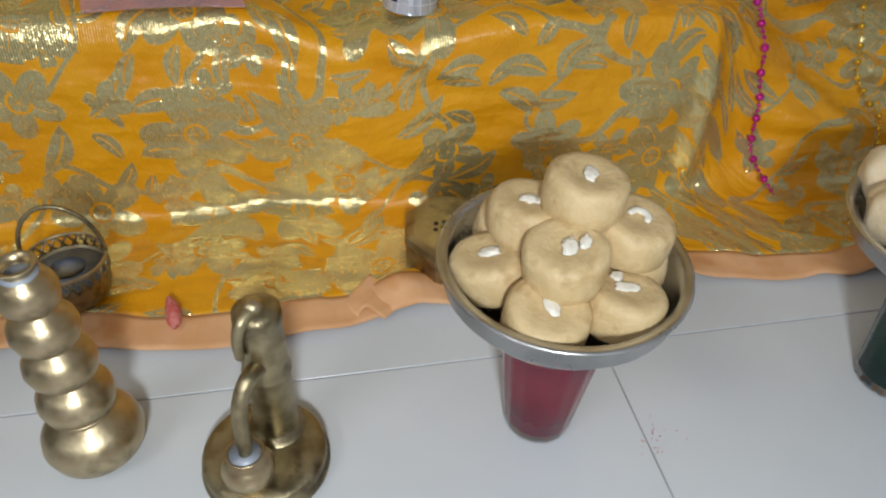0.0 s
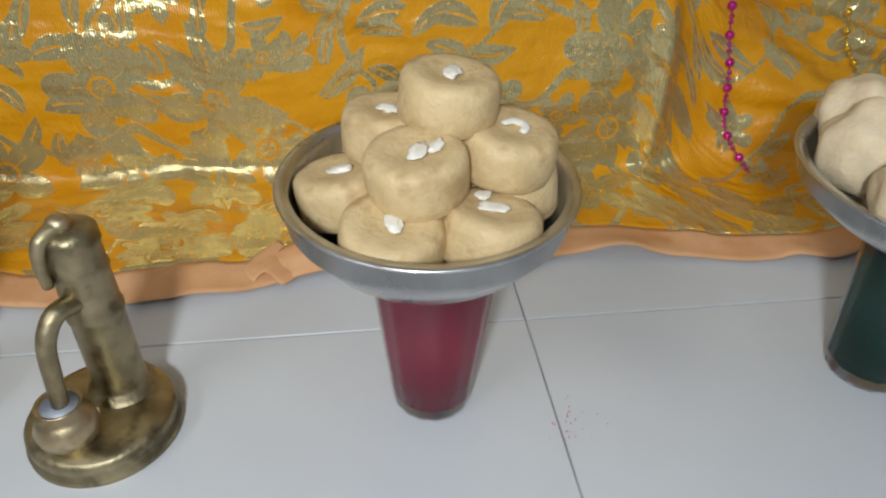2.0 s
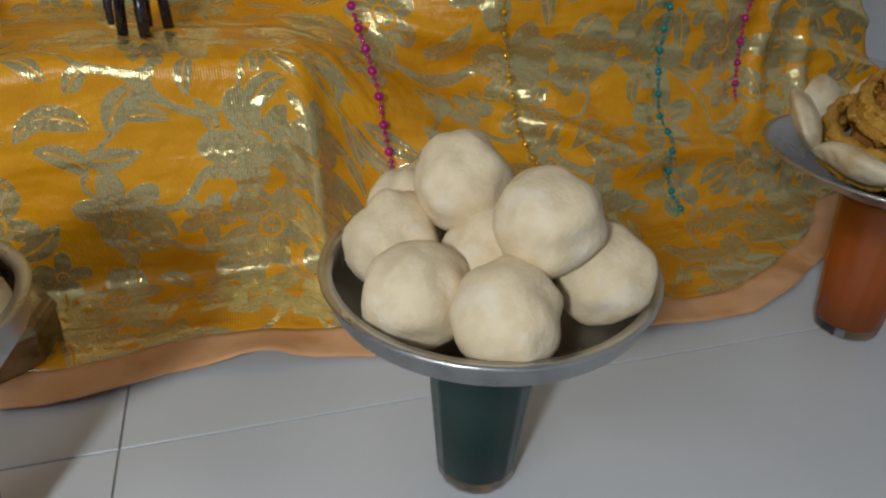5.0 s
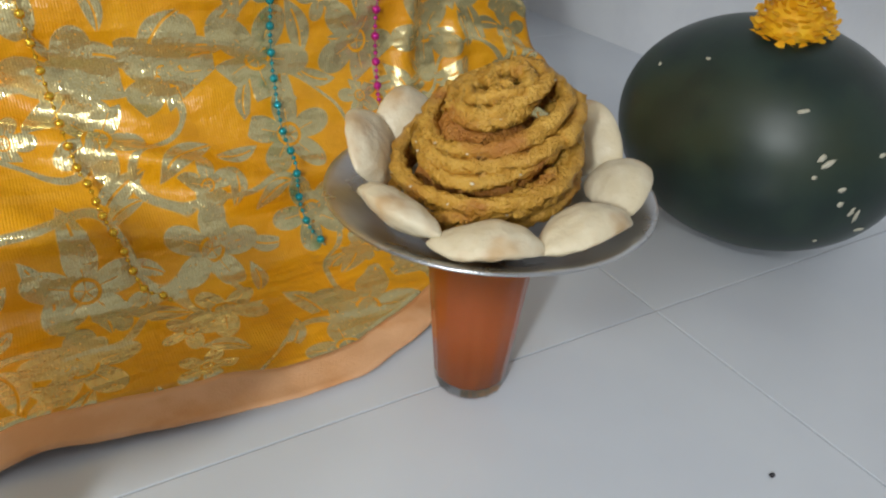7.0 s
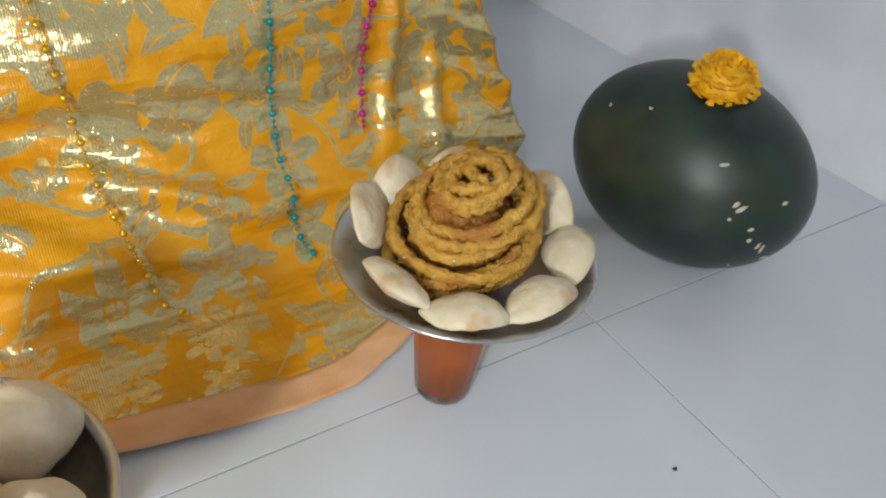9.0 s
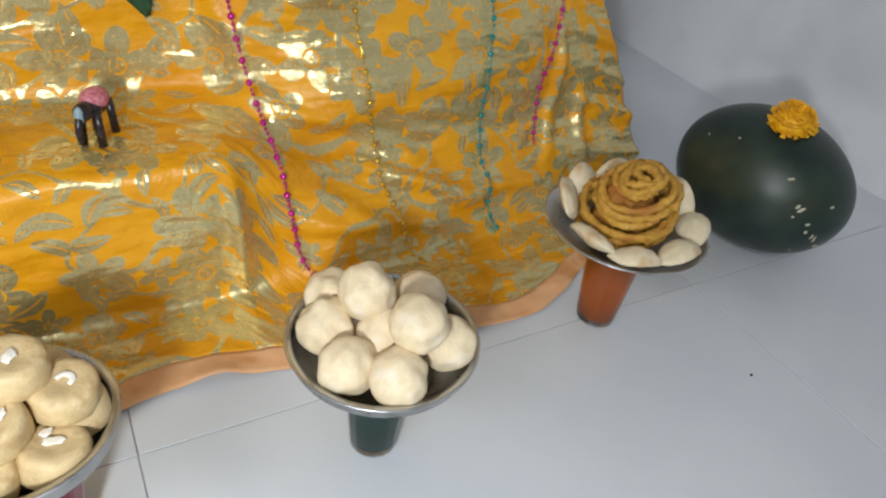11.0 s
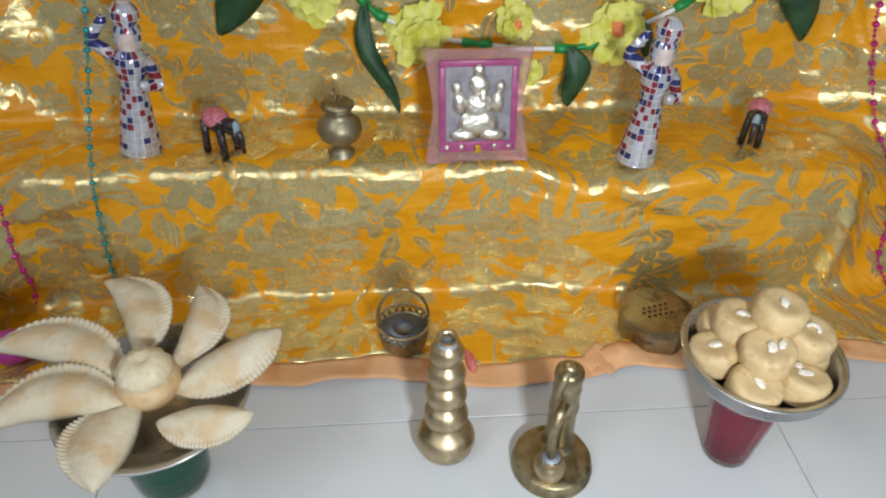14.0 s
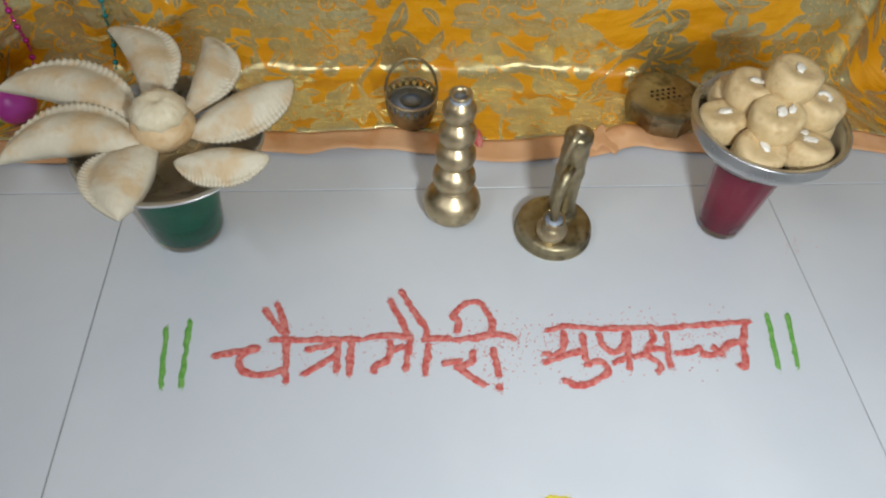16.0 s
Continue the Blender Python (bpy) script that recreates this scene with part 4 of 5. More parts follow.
# a fold of the lining standing open on the floor
fold = bmesh.new()
grid_rows = []
for i in range(22):
    u = i / 21
    row = []
    for j in range(12):
        v = j / 11
        w = 0.018 * math.sin(math.pi * (0.16 + 0.70 * v))
        x = -0.148 + (u * 2 - 1) * w + 0.006 * v
        y = 0.045 + 0.032 * v + 0.005 * math.sin(u * 5.0)
        row.append(fold.verts.new((x, y, 0.0040 + 0.0036 * math.sin(math.pi * u) * (1 - 0.25 * v) + 0.001 * noise.noise(Vector((x * 120, y * 120, 0))))))
    grid_rows.append(row)
for a, b in zip(grid_rows, grid_rows[1:]):
    for j in range(11):
        fold.faces.new((a[j], b[j], b[j + 1], a[j + 1]))
hem_fold = part("hem_fold", fold, LINING, bpy.data.objects["altar_cloth"], "open fold of the peach lining")
hem_fold.modifiers.new("thickness", "SOLIDIFY").thickness = 0.0009

# small red mark on the lining
solo("red_petal", tube(curve_points([(-0.002, 0.012, 0.004), (0, 0.003, 0.002), (0.001, -0.008, 0.0), (0.001, -0.013, 0.0005)], 6), lambda s: 0.0016 + 0.0034 * math.sin(math.pi * min(s * 1.1, 1)), 10), RED_POWDER, pose(-0.276, 0.060, 0.0090, 0, 0, 4), "small red petal lying on the peach hem", "petal")

# ---------- things on the shelf ----------


def shelf(x, y):
    return cloth_top(x, y) + 0.0008


def kalash(x, y):
    t = thing("brass_urn", pose(x, y, shelf(x, y)), "dull brass lidded urn on a narrow foot on the cloth step", "urn")
    part("body", lathe([(0, 0), (0.0130, 0), (0.0135, 0.003), (0.0100, 0.006), (0.0085, 0.010), (0.0110, 0.0140), (0.0190, 0.0205), (0.0222, 0.0290), (0.0205, 0.0365), (0.0140, 0.0425), (0.0115, 0.0460), (0.0130, 0.0490), (0.0150, 0.0510), (0, 0.0515)], 44), GREY_BRASS, t)
    part("collar", lathe([(0.0140, 0), (0.0160, 0.0015), (0.0160, 0.004), (0.0135, 0.0065), (0.0120, 0.0075), (0, 0.0078)], 40), DARK_BRASS, t, "", pose(0, 0, 0.0510))
    for k in range(4):
        a = 1.6 * k + 0.4
        part("wick", tube(curve_points([(0.002 * math.cos(a), 0.002 * math.sin(a), 0.058), (0.006 * math.cos(a), 0.006 * math.sin(a), 0.064), (0.010 * math.cos(a), 0.010 * math.sin(a), 0.066)], 5), 0.0014, 7), DARK_BRASS, t)


kalash(-0.395, 0.206)


def photo_frame():
    t = thing("picture_frame", pose(-0.262, 0.188, shelf(-0.262, 0.19), -9, 0, 1), "pink clear plastic stand-up frame with a silver relief", "picture frame")
    bm = bmesh.new()
    n = 12
    rim = []
    W, H = 0.0505, 0.112
    for k in range(4):
        c = ((-W, 0), (W, 0), (W, H), (-W, H))
        a, b = Vector((*c[k], 0)), Vector((*c[(k + 1) % 4], 0))
        mid = Vector((0, H / 2, 0))
        for i in range(n):
            s = i / n
            p = a.lerp(b, s)
            p += (mid - p).normalized() * 0.0075 * math.sin(math.pi * s) * (1 if k % 2 else 0.25)
            rim.append((p.x, p.y))
    f0 = [bm.verts.new((x, -0.003, z)) for x, z in rim]
    f1 = [bm.verts.new((x, 0.003, z)) for x, z in rim]
    bm.faces.new(f0)
    bm.faces.new(f1[::-1])
    for i in range(len(rim)):
        j = (i + 1) % len(rim)
        bm.faces.new((f0[j], f0[i], f1[i], f1[j]))
    bmesh.ops.recalc_face_normals(bm, faces=bm.faces[:])
    part("outer_panel", bm, ACRYLIC, t, "clear pinkish plastic panel", smooth=False)
    # magenta inner border of four bars
    for name, sx, sz, x, z in (("border", 0.074, 0.010, 0, 0.0185), ("border", 0.074, 0.006, 0, 0.0990), ("border", 0.006, 0.0745, -0.034, 0.0590), ("border", 0.006, 0.0745, 0.034, 0.0590)):
        part(name, box(sx, 0.004, sz, 0.001, (x, -0.0052, z)), PINK_PLASTIC, t, "magenta plastic border")
    part("backing", box(0.062, 0.002, 0.0745, 0.0, (0, -0.0042, 0.0590)), GREY_CARD, t, "grey backing card", smooth=False)
    r = bmesh.new()
    for x, z, a, b in ((0, 0.045, 0.017, 0.013), (0, 0.058, 0.012, 0.013), (0, 0.076, 0.0085, 0.0095), (0, 0.087, 0.005, 0.006), (-0.015, 0.062, 0.0055, 0.011), (0.015, 0.062, 0.0055, 0.011), (-0.017, 0.074, 0.004, 0.006), (0.017, 0.074, 0.004, 0.006), (-0.011, 0.035, 0.012, 0.006), (0.011, 0.035, 0.012, 0.006), (0.003, 0.066, 0.0035, 0.012)):
        blob(a * 1.22, 0.0050, b * 1.12, 2, 0.15, 60, x * 900, r, (x * 1.22, -0.0052, 0.0600 + (z - 0.0600) * 1.2))
    part("relief", r, SILVER, t, "shiny silver relief figure")
    part("clip", box(0.0060, 0.003, 0.008, 0.0008, (0, -0.0085, 0.0165)), GOLD_BEAD, t)
    for x in (-0.030, -0.016, 0.016, 0.030):
        part("stud", blob(0.0028, 0.0014, 0.0028, 2, at=(x, -0.0078, 0.0185)), SILVER, t)


photo_frame()


def doll(x, y, h, turn, lean):
    """A plain standing figure in a mosaic gown with a bundle on its head, one mesh."""
    bm = bmesh.new()
    s = h / 0.135
    lay = bm.loops.layers.uv.new("UVMap")

    def turned(prof, seg=28, mi=0, m=None, tile=0.0066):
        o = bmesh.new()
        lathe(prof, seg, 0, 0, o)
        if m:
            o.transform(m)
        l2 = o.loops.layers.uv.new("UVMap")
        for f in o.faces:
            f.material_index = mi
            c = f.calc_center_median()
            base = math.atan2(c.y, c.x)
            for lp in f.loops:
                a = math.atan2(lp.vert.co.y, lp.vert.co.x)
                while a - base > math.pi:
                    a -= 2 * math.pi
                while a - base < -math.pi:
                    a += 2 * math.pi
                lp[l2].uv = (a * 0.016 / tile, lp.vert.co.z / tile)
        join(bm, o)

    turned([(0, 0), (0.0235, 0), (0.0240, 0.002), (0.0195, 0.030), (0.0155, 0.055), (0.0135, 0.066), (0.0165, 0.078), (0.0185, 0.088), (0.0150, 0.096), (0.0075, 0.100), (0, 0.101)])
    turned([(0, 0.094), (0.0080, 0.096), (0.0108, 0.104), (0.0100, 0.112), (0.0060, 0.117), (0, 0.118)], 24, 1, pose(0, -0.002, 0))
    turned([(0, 0.098), (0.013, 0.099), (0.0148, 0.106), (0.0140, 0.116), (0.0090, 0.121), (0, 0.122)], 24, 0, pose(0, 0.0035, 0))
    turned([(0, 0.118), (0.009, 0.118), (0.0155, 0.125), (0.0150, 0.132), (0.0090, 0.138), (0, 0.139)], 24, 0)
    upper = [(0, 0), (0.0058, 0.001), (0.0066, 0.010), (0.0060, 0.026), (0.0052, 0.031), (0, 0.032)]
    fore = [(0, 0), (0.0054, 0.001), (0.0052, 0.018), (0.0046, 0.027), (0.0, 0.030)]
    turned(upper, 14, 0, pose(0.015, 0.0, 0.092, 0, 152, 0))
    turned(fore, 14, 0, pose(0.0295, -0.002, 0.066, 50, -70, 0))
    turned(upper, 14, 0, pose(-0.014, 0.0, 0.090, 0, -62, 0))
    turned(fore, 14, 0, pose(-0.0395, 0.0, 0.1035, 0, 42, 0))
    bm.transform(Matrix.Diagonal((0.78 * s, 0.78 * s, s, 1)))
    solo("mosaic_doll", bm, (MOSAIC, SKIN_PAINT), pose(x, y, shelf(x, y), 0, lean, turn), "standing doll covered in small mirror, red and blue tiles", "doll", "mosaic dolls on the step")


doll(-0.101, 0.190, 0.141, -8, 3)
doll(-0.594, 0.222, 0.143, 8, 8)


def toy_animal(x, y, turn, s):
    """A plain dark four-legged figure with a pink cloth on its back, one mesh."""
    bm = bmesh.new()
    parts = [blob(0.0105, 0.0200, 0.0105, 3, at=(0, 0, 0.034)), blob(0.0075, 0.0095, 0.0085, 3, at=(0, -0.0215, 0.036))]
    for sx in (-1, 1):
        for sy in (-1, 1):
            parts.append(tube([Vector((sx * 0.0070, sy * 0.0120, 0.034)), Vector((sx * 0.0078, sy * 0.0135, 0.016)), Vector((sx * 0.0085, sy * 0.014, 0.0))], 0.0038, 9))
    parts.append(tube(curve_points([(0, -0.028, 0.036), (0, -0.034, 0.026), (0, -0.034, 0.012)], 6), lambda q: 0.0036 - 0.0014 * q, 9))
    for o in parts:
        join(bm, o)
    saddle = blob(0.0118, 0.0165, 0.0100, 3, at=(0, 0.002, 0.0375))
    for f in saddle.faces:
        f.material_index = 1
    join(bm, saddle)
    front = blob(0.0042, 0.0040, 0.0085, 2, at=(0, -0.0285, 0.036))
    for f in front.faces:
        f.material_index = 2
    join(bm, front)
    bm.transform(Matrix.Scale(s, 4))
    solo("toy_elephant", bm, (BLACK, PINK_CLOTH, BLUE_GREY), pose(x, y, shelf(x, y), 0, 0, turn), "small black animal figure with a pink saddle cloth on the step", "figurine", "animal figures on the step")


toy_animal(0.026, 0.212, -30, 0.94)
toy_animal(-0.512, 0.214, 48, 1.0)

# ---------- garland ----------
garland = thing("flower_garland", Matrix(), "garland of pale yellow cloth flowers, dark leaves and taped straws", "garland")


def on_back(x, z, off=0.004):
    return Vector((x, cloth_front(x, z) - off, z))


cord = curve_points([on_back(x, z, 0.005) for x, z in ((-0.47, 0.345), (-0.425, 0.318), (-0.38, 0.296), (-0.35, 0.270), (-0.30, 0.250), (-0.25, 0.240), (-0.197, 0.234), (-0.139, 0.237), (-0.089, 0.256), (-0.041, 0.281), (0.002, 0.312), (0.03, 0.34))], 10)
part("straw_cord", tube(cord, 0.0026, 9), STRAW, garland, "white straw pieces on a cord")
for lo, hi in ((0.20, 0.29), (0.42, 0.48), (0.58, 0.66), (0.79, 0.87)):
    i0, i1 = int(lo * len(cord)), int(hi * len(cord))
    part("tape", tube(cord[i0:i1], lambda s: 0.0042 + 0.0012 * math.sin(s * 9), 10, None, 0.2), TAPE, garland, "green tape binding")


def cloth_flower(seed, r):
    g = random.Random(seed)
    bm = bmesh.new()
    for layer, (cnt, tilt, ln) in enumerate(((13, 0.20, 1.08), (12, 0.55, 0.95), (10, 0.85, 0.78), (7, 1.15, 0.5))):
        for i in range(cnt):
            a = 2 * math.pi * (i + 0.4 * layer + g.uniform(-0.15, 0.15)) / cnt
            L, w = r * ln * g.uniform(0.68, 1.18), r * 0.33
            el = tilt + g.uniform(-0.32, 0.30)
            rows = []
            for q in range(5):
                s = q / 4
                ww = w * (0.25 + 1.1 * s) * (1 - 0.55 * s ** 4)
                e2 = el - 0.5 * s
                cx, cz = L * s * math.cos(e2), L * s * math.sin(e2)
                ruff = r * 0.15 * g.uniform(-1, 1) * s
                rows.append([bm.verts.new((cx * math.cos(a) - t * ww * math.sin(a), cx * math.sin(a) + t * ww * math.cos(a), cz + ruff + abs(t) * ww * 0.25)) for t in (-1, 0, 1)])
            for u, v in zip(rows, rows[1:]):
                for t in range(2):
                    bm.faces.new((u[t], u[t + 1], v[t + 1], v[t]))
    return bm


for k, (x, z, r) in enumerate(((-0.417, 0.302, 0.034), (-0.317, 0.254, 0.031), (-0.216, 0.262, 0.020), (-0.112, 0.254, 0.032), (-0.010, 0.298, 0.036), (-0.197, 0.208, 0.014))):
    p = on_back(x, z, 0.006)
    fl = part("flower", cloth_flower(k, r), YELLOW_PETAL, garland, "pale yellow ruffled cloth flower", Matrix.Translation(p) @ pose(0, 0, 0, 74 + 6 * (k % 3), 0, 14 * (k % 3) - 14))
    if k in (0, 2, 3, 4):
        part("flower_heart", blob(r * 0.19, r * 0.30, r * 0.22, 2, 0.9, 60, k), CORAL, fl, "coral coloured centre", pose(0, 0, r * 0.25))


def hanging_leaf(x0, z0, x1, z1, w, curl, k):
    a, b = on_back(x0, z0, 0.008), on_back(x1, z1, 0.010)
    bm = bmesh.new()
    n = 16
    rows = []
    d = (b - a)
    side = Vector((d.z, 0, -d.x)).normalized()
    for i in range(n):
        s = i / (n - 1)
        ww = w * math.sin(math.pi * min(s * 0.93 + 0.05, 1)) ** 0.8 * (1 - 0.35 * s)
        c = a + d * s + side * curl * math.sin(math.pi * s * 1.6) * 0.3 + Vector((0, -0.006 * math.sin(math.pi * s), 0))
        rows.append([bm.verts.new(c + side * ww * t + Vector((0, -0.35 * ww * (1 - abs(t)) + 0.002 * math.sin(9 * s + 3 * t), 0))) for t in (-1, -0.5, 0, 0.5, 1)])
    for u, v in zip(rows, rows[1:]):
        for t in range(4):
            bm.faces.new((u[t], u[t + 1], v[t + 1], v[t]))
    part("leaf", bm, LEAF, garland, "dark green cloth leaf").modifiers.new("thickness", "SOLIDIFY").thickness = 0.0006


for k, q in enumerate(((-0.440, 0.360, -0.513, 0.258, 0.030, 0.01), (-0.366, 0.285, -0.345, 0.170, 0.012, 0.03), (-0.158, 0.238, -0.148, 0.172, 0.017, -0.02), (0.055, 0.350, 0.083, 0.238, 0.026, 0.01), (-0.085, 0.262, -0.078, 0.225, 0.009, 0.0))):
    hanging_leaf(*q, k)

# ---------- bead strings ----------


def bead_string(ctrl, mat, label, big, gap, seed):
    t = thing("bead_string", Matrix(), label, "bead string", "bead strings on the cloth")
    pts = curve_points([Vector((x, cloth_front(x, max(z, 0.032)) - big if y is None else y, z)) for x, y, z in ctrl], 40)
    ys = []
    for p in pts:
        f = min(cloth_front(p.x, max(p.z, 0.032) + o) for o in (-0.005, 0.0, 0.005)) - big * 1.1 - 0.6 * max(0.032 - p.z, 0.0)
        ys.append(min(f, p.y))
    for _ in range(30):
        ys = [ys[0]] + [min(b, (a + b + c) / 3 + 0.0002) if k % 2 else (a + b + c) / 3 for k, (a, b, c) in enumerate(zip(ys, ys[1:], ys[2:]))] + [ys[-1]]
    for p, q in zip(pts, ys):
        p.y = q
    run, next_big, next_small = 0.0, 0.0, 0.0
    bead_me = mesh_of("bead", blob(big, big, big, 2), mat)
    small = bmesh.new()
    for a, b in zip(pts, pts[1:]):
        if run >= next_big:
            part("bead", bead_me, mat, t, "", Matrix.Translation(a))
            next_big = run + gap
            next_small = run + big * 1.8
        elif run >= next_small and next_big - run > big * 1.5:
            blob(big * 0.56, big * 0.56, big * 0.56, 1, bm=small, at=a)
            next_small = run + big * 1.2
        run += (b - a).length
    tube(pts[::4], big * 0.14, 5, small)
    part("bead_thread", small, mat, t, "small beads on a thread")


bead_string([(0.143, None, 0.40), (0.150, None, 0.30), (0.155, None, 0.231), (0.166, None, 0.158), (0.171, None, 0.128), (0.178, None, 0.073), (0.184, None, 0.035), (0.194, 0.122, 0.014)], PINK_BEAD, "hanging string of shiny magenta beads", 0.0034, 0.019, 1)
bead_string([(0.255, None, 0.40), (0.266, None, 0.25), (0.281, None, 0.100), (0.287, None, 0.074), (0.295, None, 0.050), (0.303, None, 0.018), (0.318, 0.128, 0.010)], GOLD_BEAD, "hanging string of fine gold beads", 0.0029, 0.013, 2)
bead_string([(0.430, None, 0.40), (0.420, None, 0.24), (0.416, None, 0.140), (0.414, None, 0.080), (0.416, None, 0.030), (0.426, 0.160, 0.010)], TEAL_BEAD, "hanging string of shiny teal beads", 0.0030, 0.017, 3)
bead_string([(0.530, None, 0.40), (0.512, None, 0.24), (0.497, None, 0.150), (0.492, None, 0.086)], PINK_BEAD, "short hanging string of magenta beads", 0.0032, 0.017, 4)
bead_string([(-0.585, 0.205, 0.40), (-0.590, 0.200, 0.345), (-0.606, 0.197, 0.272), (-0.623, 0.180, 0.190), (-0.634, None, 0.104), (-0.640, None, 0.045), (-0.643, None, 0.014)], TEAL_BEAD, "hanging string of shiny teal beads", 0.0030, 0.017, 5)
bead_string([(-0.680, 0.165, 0.34), (-0.697, 0.168, 0.252), (-0.712, 0.168, 0.187), (-0.721, 0.168, 0.112), (-0.722, 0.168, 0.055), (-0.722, 0.166, 0.019)], PINK_BEAD, "hanging string of shiny magenta beads", 0.0033, 0.018, 6)

# ---------- toys at the far end ----------
toy = thing("lime_toy", pose(-0.790, 0.135, 0.0045, 0, 0, -20), "lime green soft plastic toy with round discs on the cloth", "toy")
part("body", blob(0.045, 0.026, 0.034, 3, 0.12, 30, 6, at=(0, 0, 0.036)), LIME, toy)
part("tail", tube(curve_points([(0.030, -0.012, 0.020), (0.050, -0.020, 0.008), (0.075, -0.024, 0.006)], 8), lambda s: 0.009 - 0.005 * s, 10), LIME, toy)
for x, z, r, mt in ((0.022, 0.040, 0.013, BROWN_SEED), (-0.012, 0.056, 0.016, BLUE_GREY)):
    part("disc", lathe([(0, 0), (r, 0), (r, 0.002), (r * 0.7, 0.003), (0, 0.0026)], 28), mt, toy, "", pose(x, -0.024, z, 68, 0, 12))
solo("magenta_ball", blob(0.020, 0.018, 0.017, 4, 0.08, 30, 1), MAGENTA, pose(-0.722, 0.098, 0.0195), "small magenta plastic ball on the cloth", "ball")

# ---------- powder writing on the tiles ----------


def powder(strokes, mat, parent, name, width=0.0056, seed=0):
    """Lines of scattered powder: low ragged ridges along each stroke, in metres on the floor."""
    bm = bmesh.new()
    for n, st in enumerate(strokes):
        pts = curve_points([(*p, 0) for p in st], 14) if len(st) > 2 else [Vector((*st[0], 0)).lerp(Vector((*st[1], 0)), i / 24) for i in range(25)]
        rows = []
        for i, p in enumerate(pts):
            d = (pts[min(i + 1, len(pts) - 1)] - pts[max(i - 1, 0)]).normalized()
            s = Vector((-d.y, d.x, 0))
            k = 0.7 * noise.noise(p * 300 + Vector((seed, n, 0))) + 0.6 * noise.noise(p * 75 + Vector((n, seed, 0)))
            w = width * 0.5 * (1 + 0.55 * k) * (0.55 if i in (0, len(pts) - 1) else 1)
            p = p + s * 0.0012 * noise.noise(p * 170 + Vector((0, n, seed)))
            rows.append([bm.verts.new(p + s * w * t + Vector((0, 0, z))) for t, z in ((-1, 0.0003), (-0.5, 0.0012 + 0.0004 * k), (0.5, 0.0012 - 0.0004 * k), (1, 0.0003))])
        for u, v in zip(rows, rows[1:]):
            for t in range(3):
                bm.faces.new((u[t], v[t], v[t + 1], u[t + 1]))
        for i in range(len(pts)):
            for rep in range(6):
                g = noise.noise(pts[i] * 900 + Vector((rep * 3.3, 0, 0)))
                q = pts[i] + Vector((g, noise.noise(pts[i] * 777 + Vector((5, rep * 2.1, 0))), 0)) * width * (0.7 + 0.14 * rep)
                c = 0.0008 - 0.0001 * rep
                vs = [bm.verts.new(q + Vector(o)) for o in ((-c, -c, 0.0004), (c, -c * 0.6, 0.0004), (c * 0.4, c, 0.0005))]
                bm.faces.new(vs)
    bmesh.ops.recalc_face_normals(bm, faces=bm.faces[:])
    return part(name, bm, mat, parent, "")


writing = thing("powder_writing", pose(0, 0, 0.0), "red and green rangoli powder writing on the white tiles", "writing")


def grid(x0, y0, w, h):
    """Letter units (0..10 across, 0 at the head line, down to -10) to the floor."""
    return lambda *pairs: [(x0 + w * a / 10, y0 + h * b / 10) for a, b in zip(pairs[::2], pairs[1::2])]


a = grid(-0.502, -0.157, 0.062, 0.040)
powder([a(0, -4, 3.1, -3.3, 5.8, -2.5), a(5.5, -2.8, 3.9, -3.7, 3.4, -5.5, 4.4, -7.8, 6.6, -8.5, 9, -7.5), a(7.4, 8, 8.2, 4.5, 9, 0.3), a(8.9, 0.3, 9.4, -10.5), a(5.8, 6.7, 7.6, 2.5, 9, 0.3), a(6.9, -0.8, 10, -0.8)], RED_POWDER, writing, "letter", seed=1)
a = grid(-0.44, -0.159, 0.053, 0.040)
powder([a(0, -0.5, 6.6, -0.5, 10, -0.8), a(1.7, -2.8, 4.5, -2, 6.4, -1.3), a(6.6, -0.3, 6.4, -8), a(6.6, -3.7, 3.6, -6.5, 1.5, -8.2), a(8.5, 0, 8.3, -8.8)], RED_POWDER, writing, "letter", seed=2)
a = grid(-0.387, -0.16, 0.072, 0.040)
powder([a(0, -0.5, 2.8, 0.3, 5.6, -0.3), a(3.1, -0.8, 3.2, -3.2, 2.5, -5.7, 1.4, -6.7, 1.4, -8), a(3.2, -3.2, 4.7, -2.3), a(5.4, -0.5, 4.7, -7.8), a(7.4, -1.8, 6.8, -9), a(3.2, 9, 4.3, 4, 5.4, -0.5), a(4.4, 11.2, 6.1, 5.2, 7.2, 1.5, 6.9, -1.5), a(6.9, -0.8, 10, -0.8)], RED_POWDER, writing, "letter", seed=3)
a = grid(-0.324, -0.162, 0.061, 0.040)
powder([a(0, -6, 1.3, -5.7, 2.5, -5.7), a(4.1, -3.2, 3.8, -5.7, 2.1, -6.7), a(1.6, -6.5, 3.6, -9, 5.4, -11), a(6.7, -2.7, 6.9, -6, 7.2, -9.3), a(7, -11, 6.9, -12), a(2.1, 0.8, 2.5, 3.5, 2, 5.3, 3.8, 8, 5.7, 7.8, 7, 3.8, 6.7, 0.8, 5.2, -0.5, 3.6, -0.5), a(1.5, -0.8, 7.5, 0.3, 10, -1)], RED_POWDER, writing, "letter", seed=4)
a = grid(-0.245, -0.165, 0.051, 0.040)
powder([a(1.2, 1.5, 4.5, 2.5, 10, 1.8), a(4.1, 1.5, 3.9, -1.7, 2.4, -4, 0.2, -3.5), a(0, -5.7, 3.7, -4.2, 6.7, -3.2), a(7.1, 0.8, 6.9, -5.7), a(6.5, -6.5, 8.8, -5.7, 10, -7.8, 7.3, -10.2, 4.5, -10.7, 2.7, -9.5)], RED_POWDER, writing, "letter", seed=5)
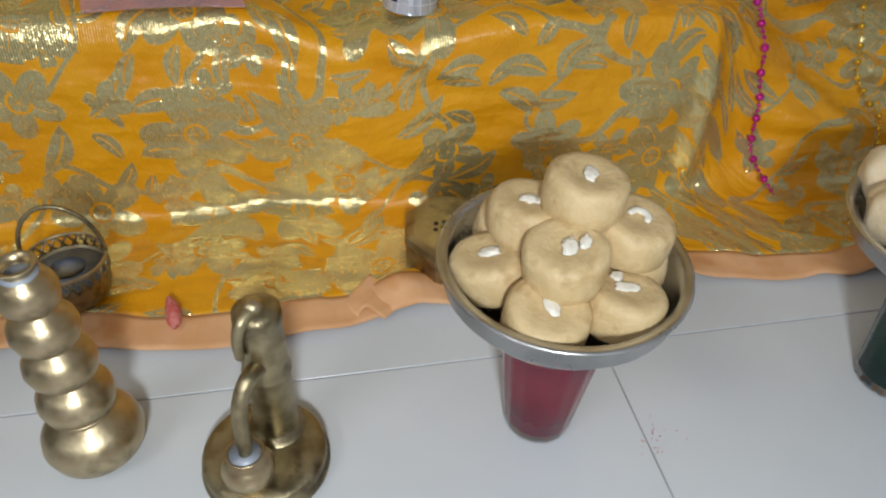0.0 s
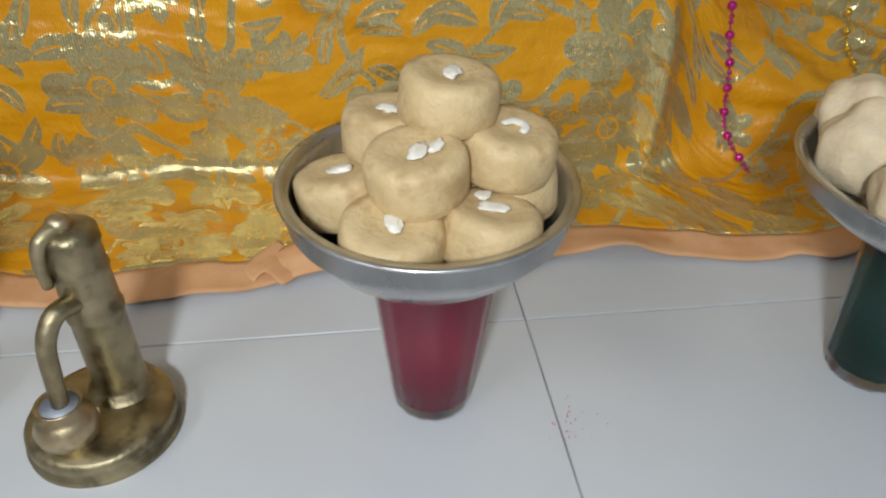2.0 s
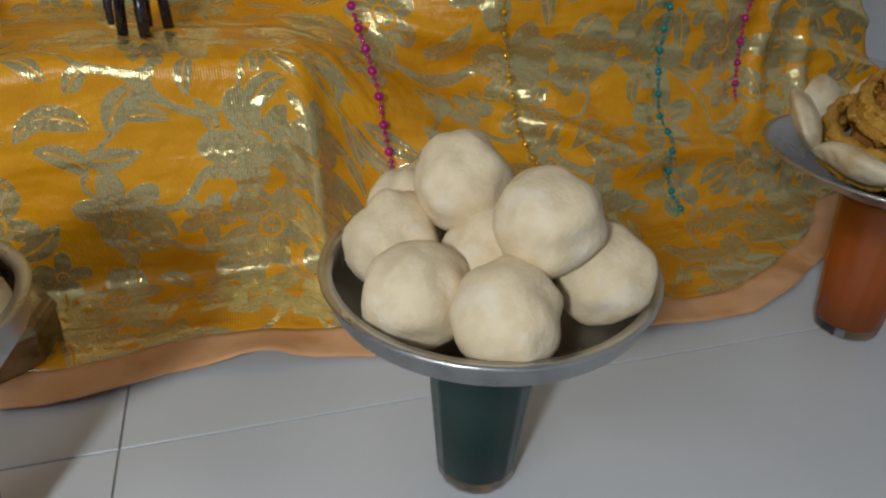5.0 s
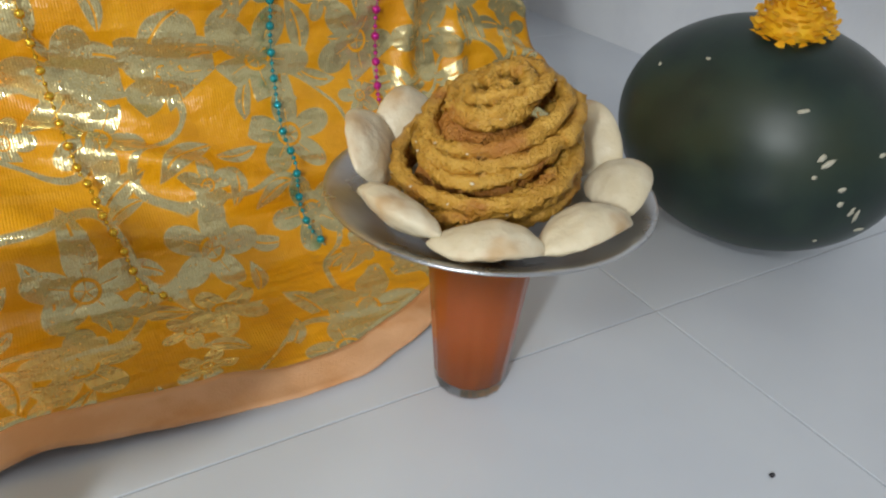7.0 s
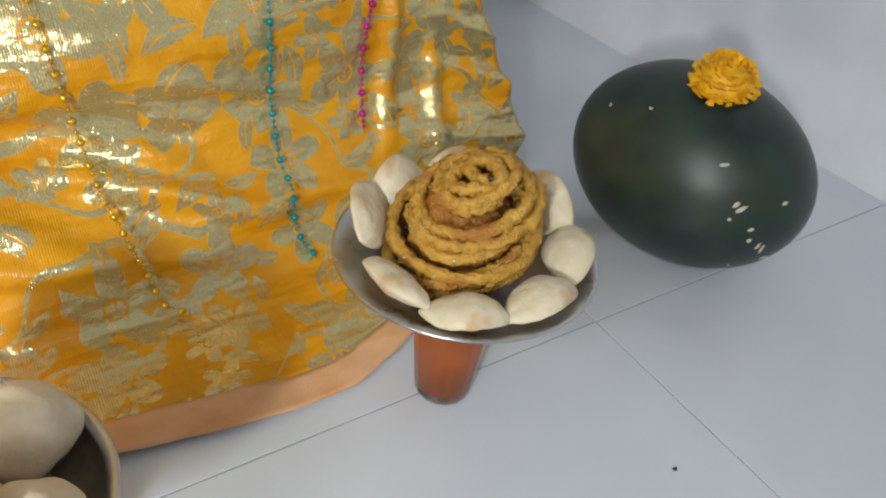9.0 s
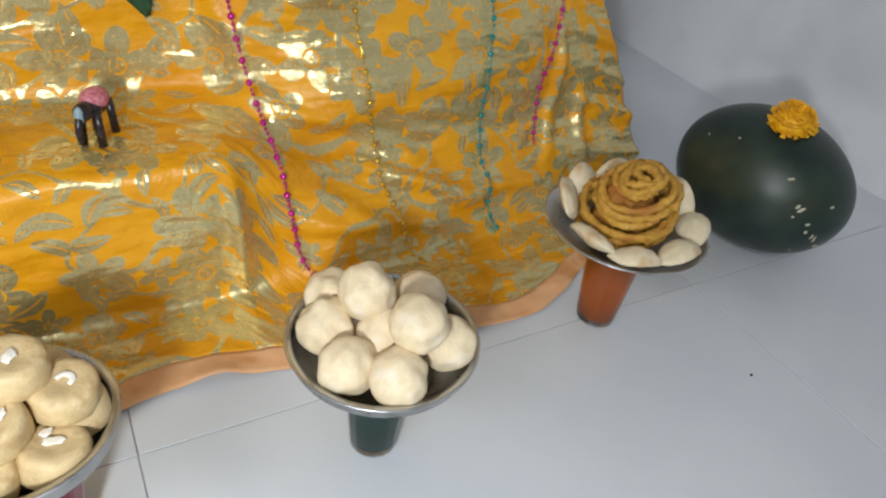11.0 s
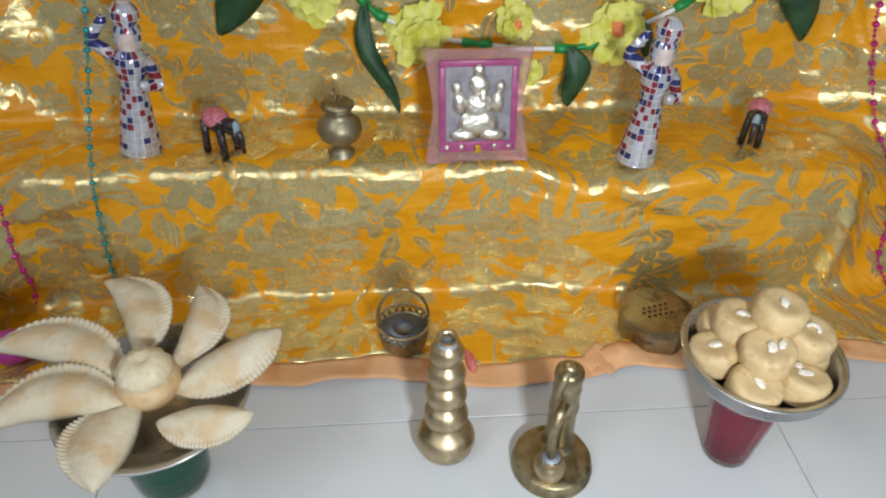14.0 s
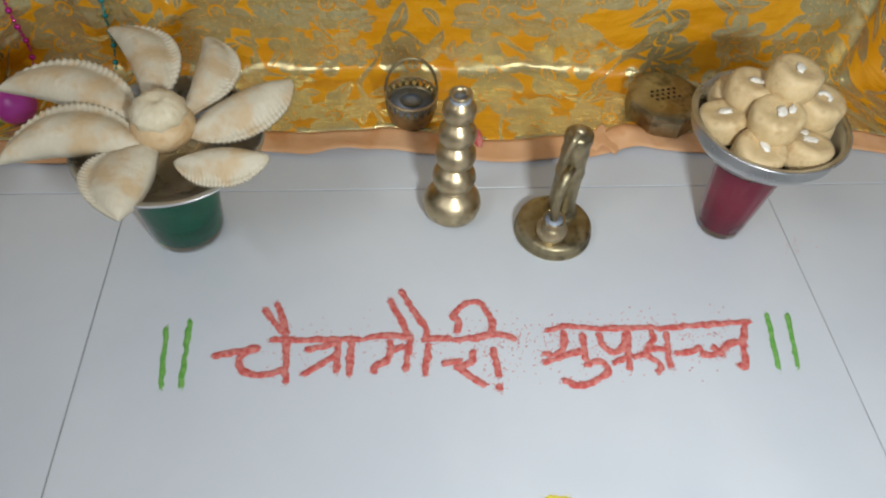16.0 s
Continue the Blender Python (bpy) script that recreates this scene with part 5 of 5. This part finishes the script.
a = grid(-0.196, -0.166, 0.049, 0.040)
powder([a(0, 2, 5.3, 2, 10, 2), a(0.2, 1, 0.4, -1.7, 1.8, -3.5, 4.1, -2, 4.7, 0.8), a(5.1, 1.8, 3.9, -7.8), a(4.3, -4.5, 1.4, -6)], RED_POWDER, writing, "letter", seed=6)
a = grid(-0.172, -0.168, 0.034, 0.040)
powder([a(6.2, 2, 5.9, -0.5, 3.2, -3.5, 0, -4.2), a(3.2, -3.5, 6.2, -6.2, 5, -8), a(3.2, -2.7, 8.8, -2.5), a(10, 1.3, 8.8, -3.7, 8.5, -7)], RED_POWDER, writing, "letter", seed=7)
a = grid(-0.147, -0.168, 0.083, 0.040)
powder([a(0, 2, 4.7, 2.8, 10, 3.3), a(1.2, -3.7, 2.7, -3.5, 4.1, -2.5), a(3.7, -4, 5.1, -4.2, 6.3, -2.7, 7.6, -1.5, 8.6, -2.5), a(5.2, -2.2, 6, -4.5), a(9.3, 3, 8.3, -2.2, 7.8, -7, 7.1, -6.7)], RED_POWDER, writing, "letter", seed=8)
for x0, y0, x1, y1 in ((-0.541, -0.146, -0.536, -0.200), (-0.524, -0.139, -0.521, -0.200), (-0.048, -0.147, -0.056, -0.200), (-0.030, -0.148, -0.040, -0.199)):
    powder([[(x0, y0), (x1, y1)]], GREEN_POWDER, writing, "bar_stroke", 0.0042, 9)
powder([[(-0.262, -0.297), (-0.251, -0.294), (-0.238, -0.297)]], YELLOW_POWDER, writing, "dab", 0.006, 10)

smear = bmesh.new()
g = random.Random(21)
for k in range(900):
    word = g.random() < 0.7
    x = g.uniform(-0.30, -0.08) if word else g.uniform(-0.46, -0.26)
    y = -0.170 + g.gauss(0, 0.014)
    c = g.uniform(0.0002, 0.0007)
    smear.faces.new([smear.verts.new((x + c * a, y + c * b, 0.0004)) for a, b in ((-1.6, -1), (1.4, -0.6), (0.3, 1))])
tagged(part("smeared_grain", smear, RED_POWDER, writing, "thin smear of loose red powder"), kind="stuff")
dust = bmesh.new()
g = random.Random(11)
for k in range(46):
    x, y = 0.004 + g.gauss(0, 0.006), -0.078 + g.gauss(0, 0.008)
    c = g.uniform(0.0002, 0.0006)
    dust.faces.new([dust.verts.new((x + c * a, y + c * b, 0.0004)) for a, b in ((-1, -1), (1, -0.6), (0.3, 1))])
tagged(solo("pink_dust", dust, RED_POWDER, Matrix(), "few grains of pink powder spilt by the tile joint", "powder"), kind="stuff")
solo("crumb", blob(0.0016, 0.0013, 0.0011, 2, 0.4, 60, 3), BLACK, pose(0.552, -0.131, 0.001), "tiny dark crumb on the floor tile", "crumb")

# ---------- floor tiles, last ----------
T, J = 0.6, 0.0006


def tile_mesh(w, d):
    bm = box(w, d, 0.008, 0, (w / 2, d / 2, -0.004))
    bmesh.ops.bevel(bm, geom=[e for e in bm.edges if all(v.co.z > -0.001 for v in e.verts)], offset=0.0003, segments=1, affect="EDGES")
    return mesh_of("tile", bm, TILE, False)


TILES = {}
for i in range(-4, 2):
    for j in range(-4, 2):
        x0, x1 = max(i * T, LEFT_X) + J, min((i + 1) * T, WALL_X) - J
        y0, y1 = max(j * T, FRONT_Y) + J, min((j + 1) * T, BACK_Y) - J
        if x1 - x0 < 0.02 or y1 - y0 < 0.02:
            continue
        key = (round(x1 - x0, 4), round(y1 - y0, 4))
        if key not in TILES:
            TILES[key] = tile_mesh(*key)
        part("tile", TILES[key], TILE, floor, "", Matrix.Translation((x0, y0, 0)))
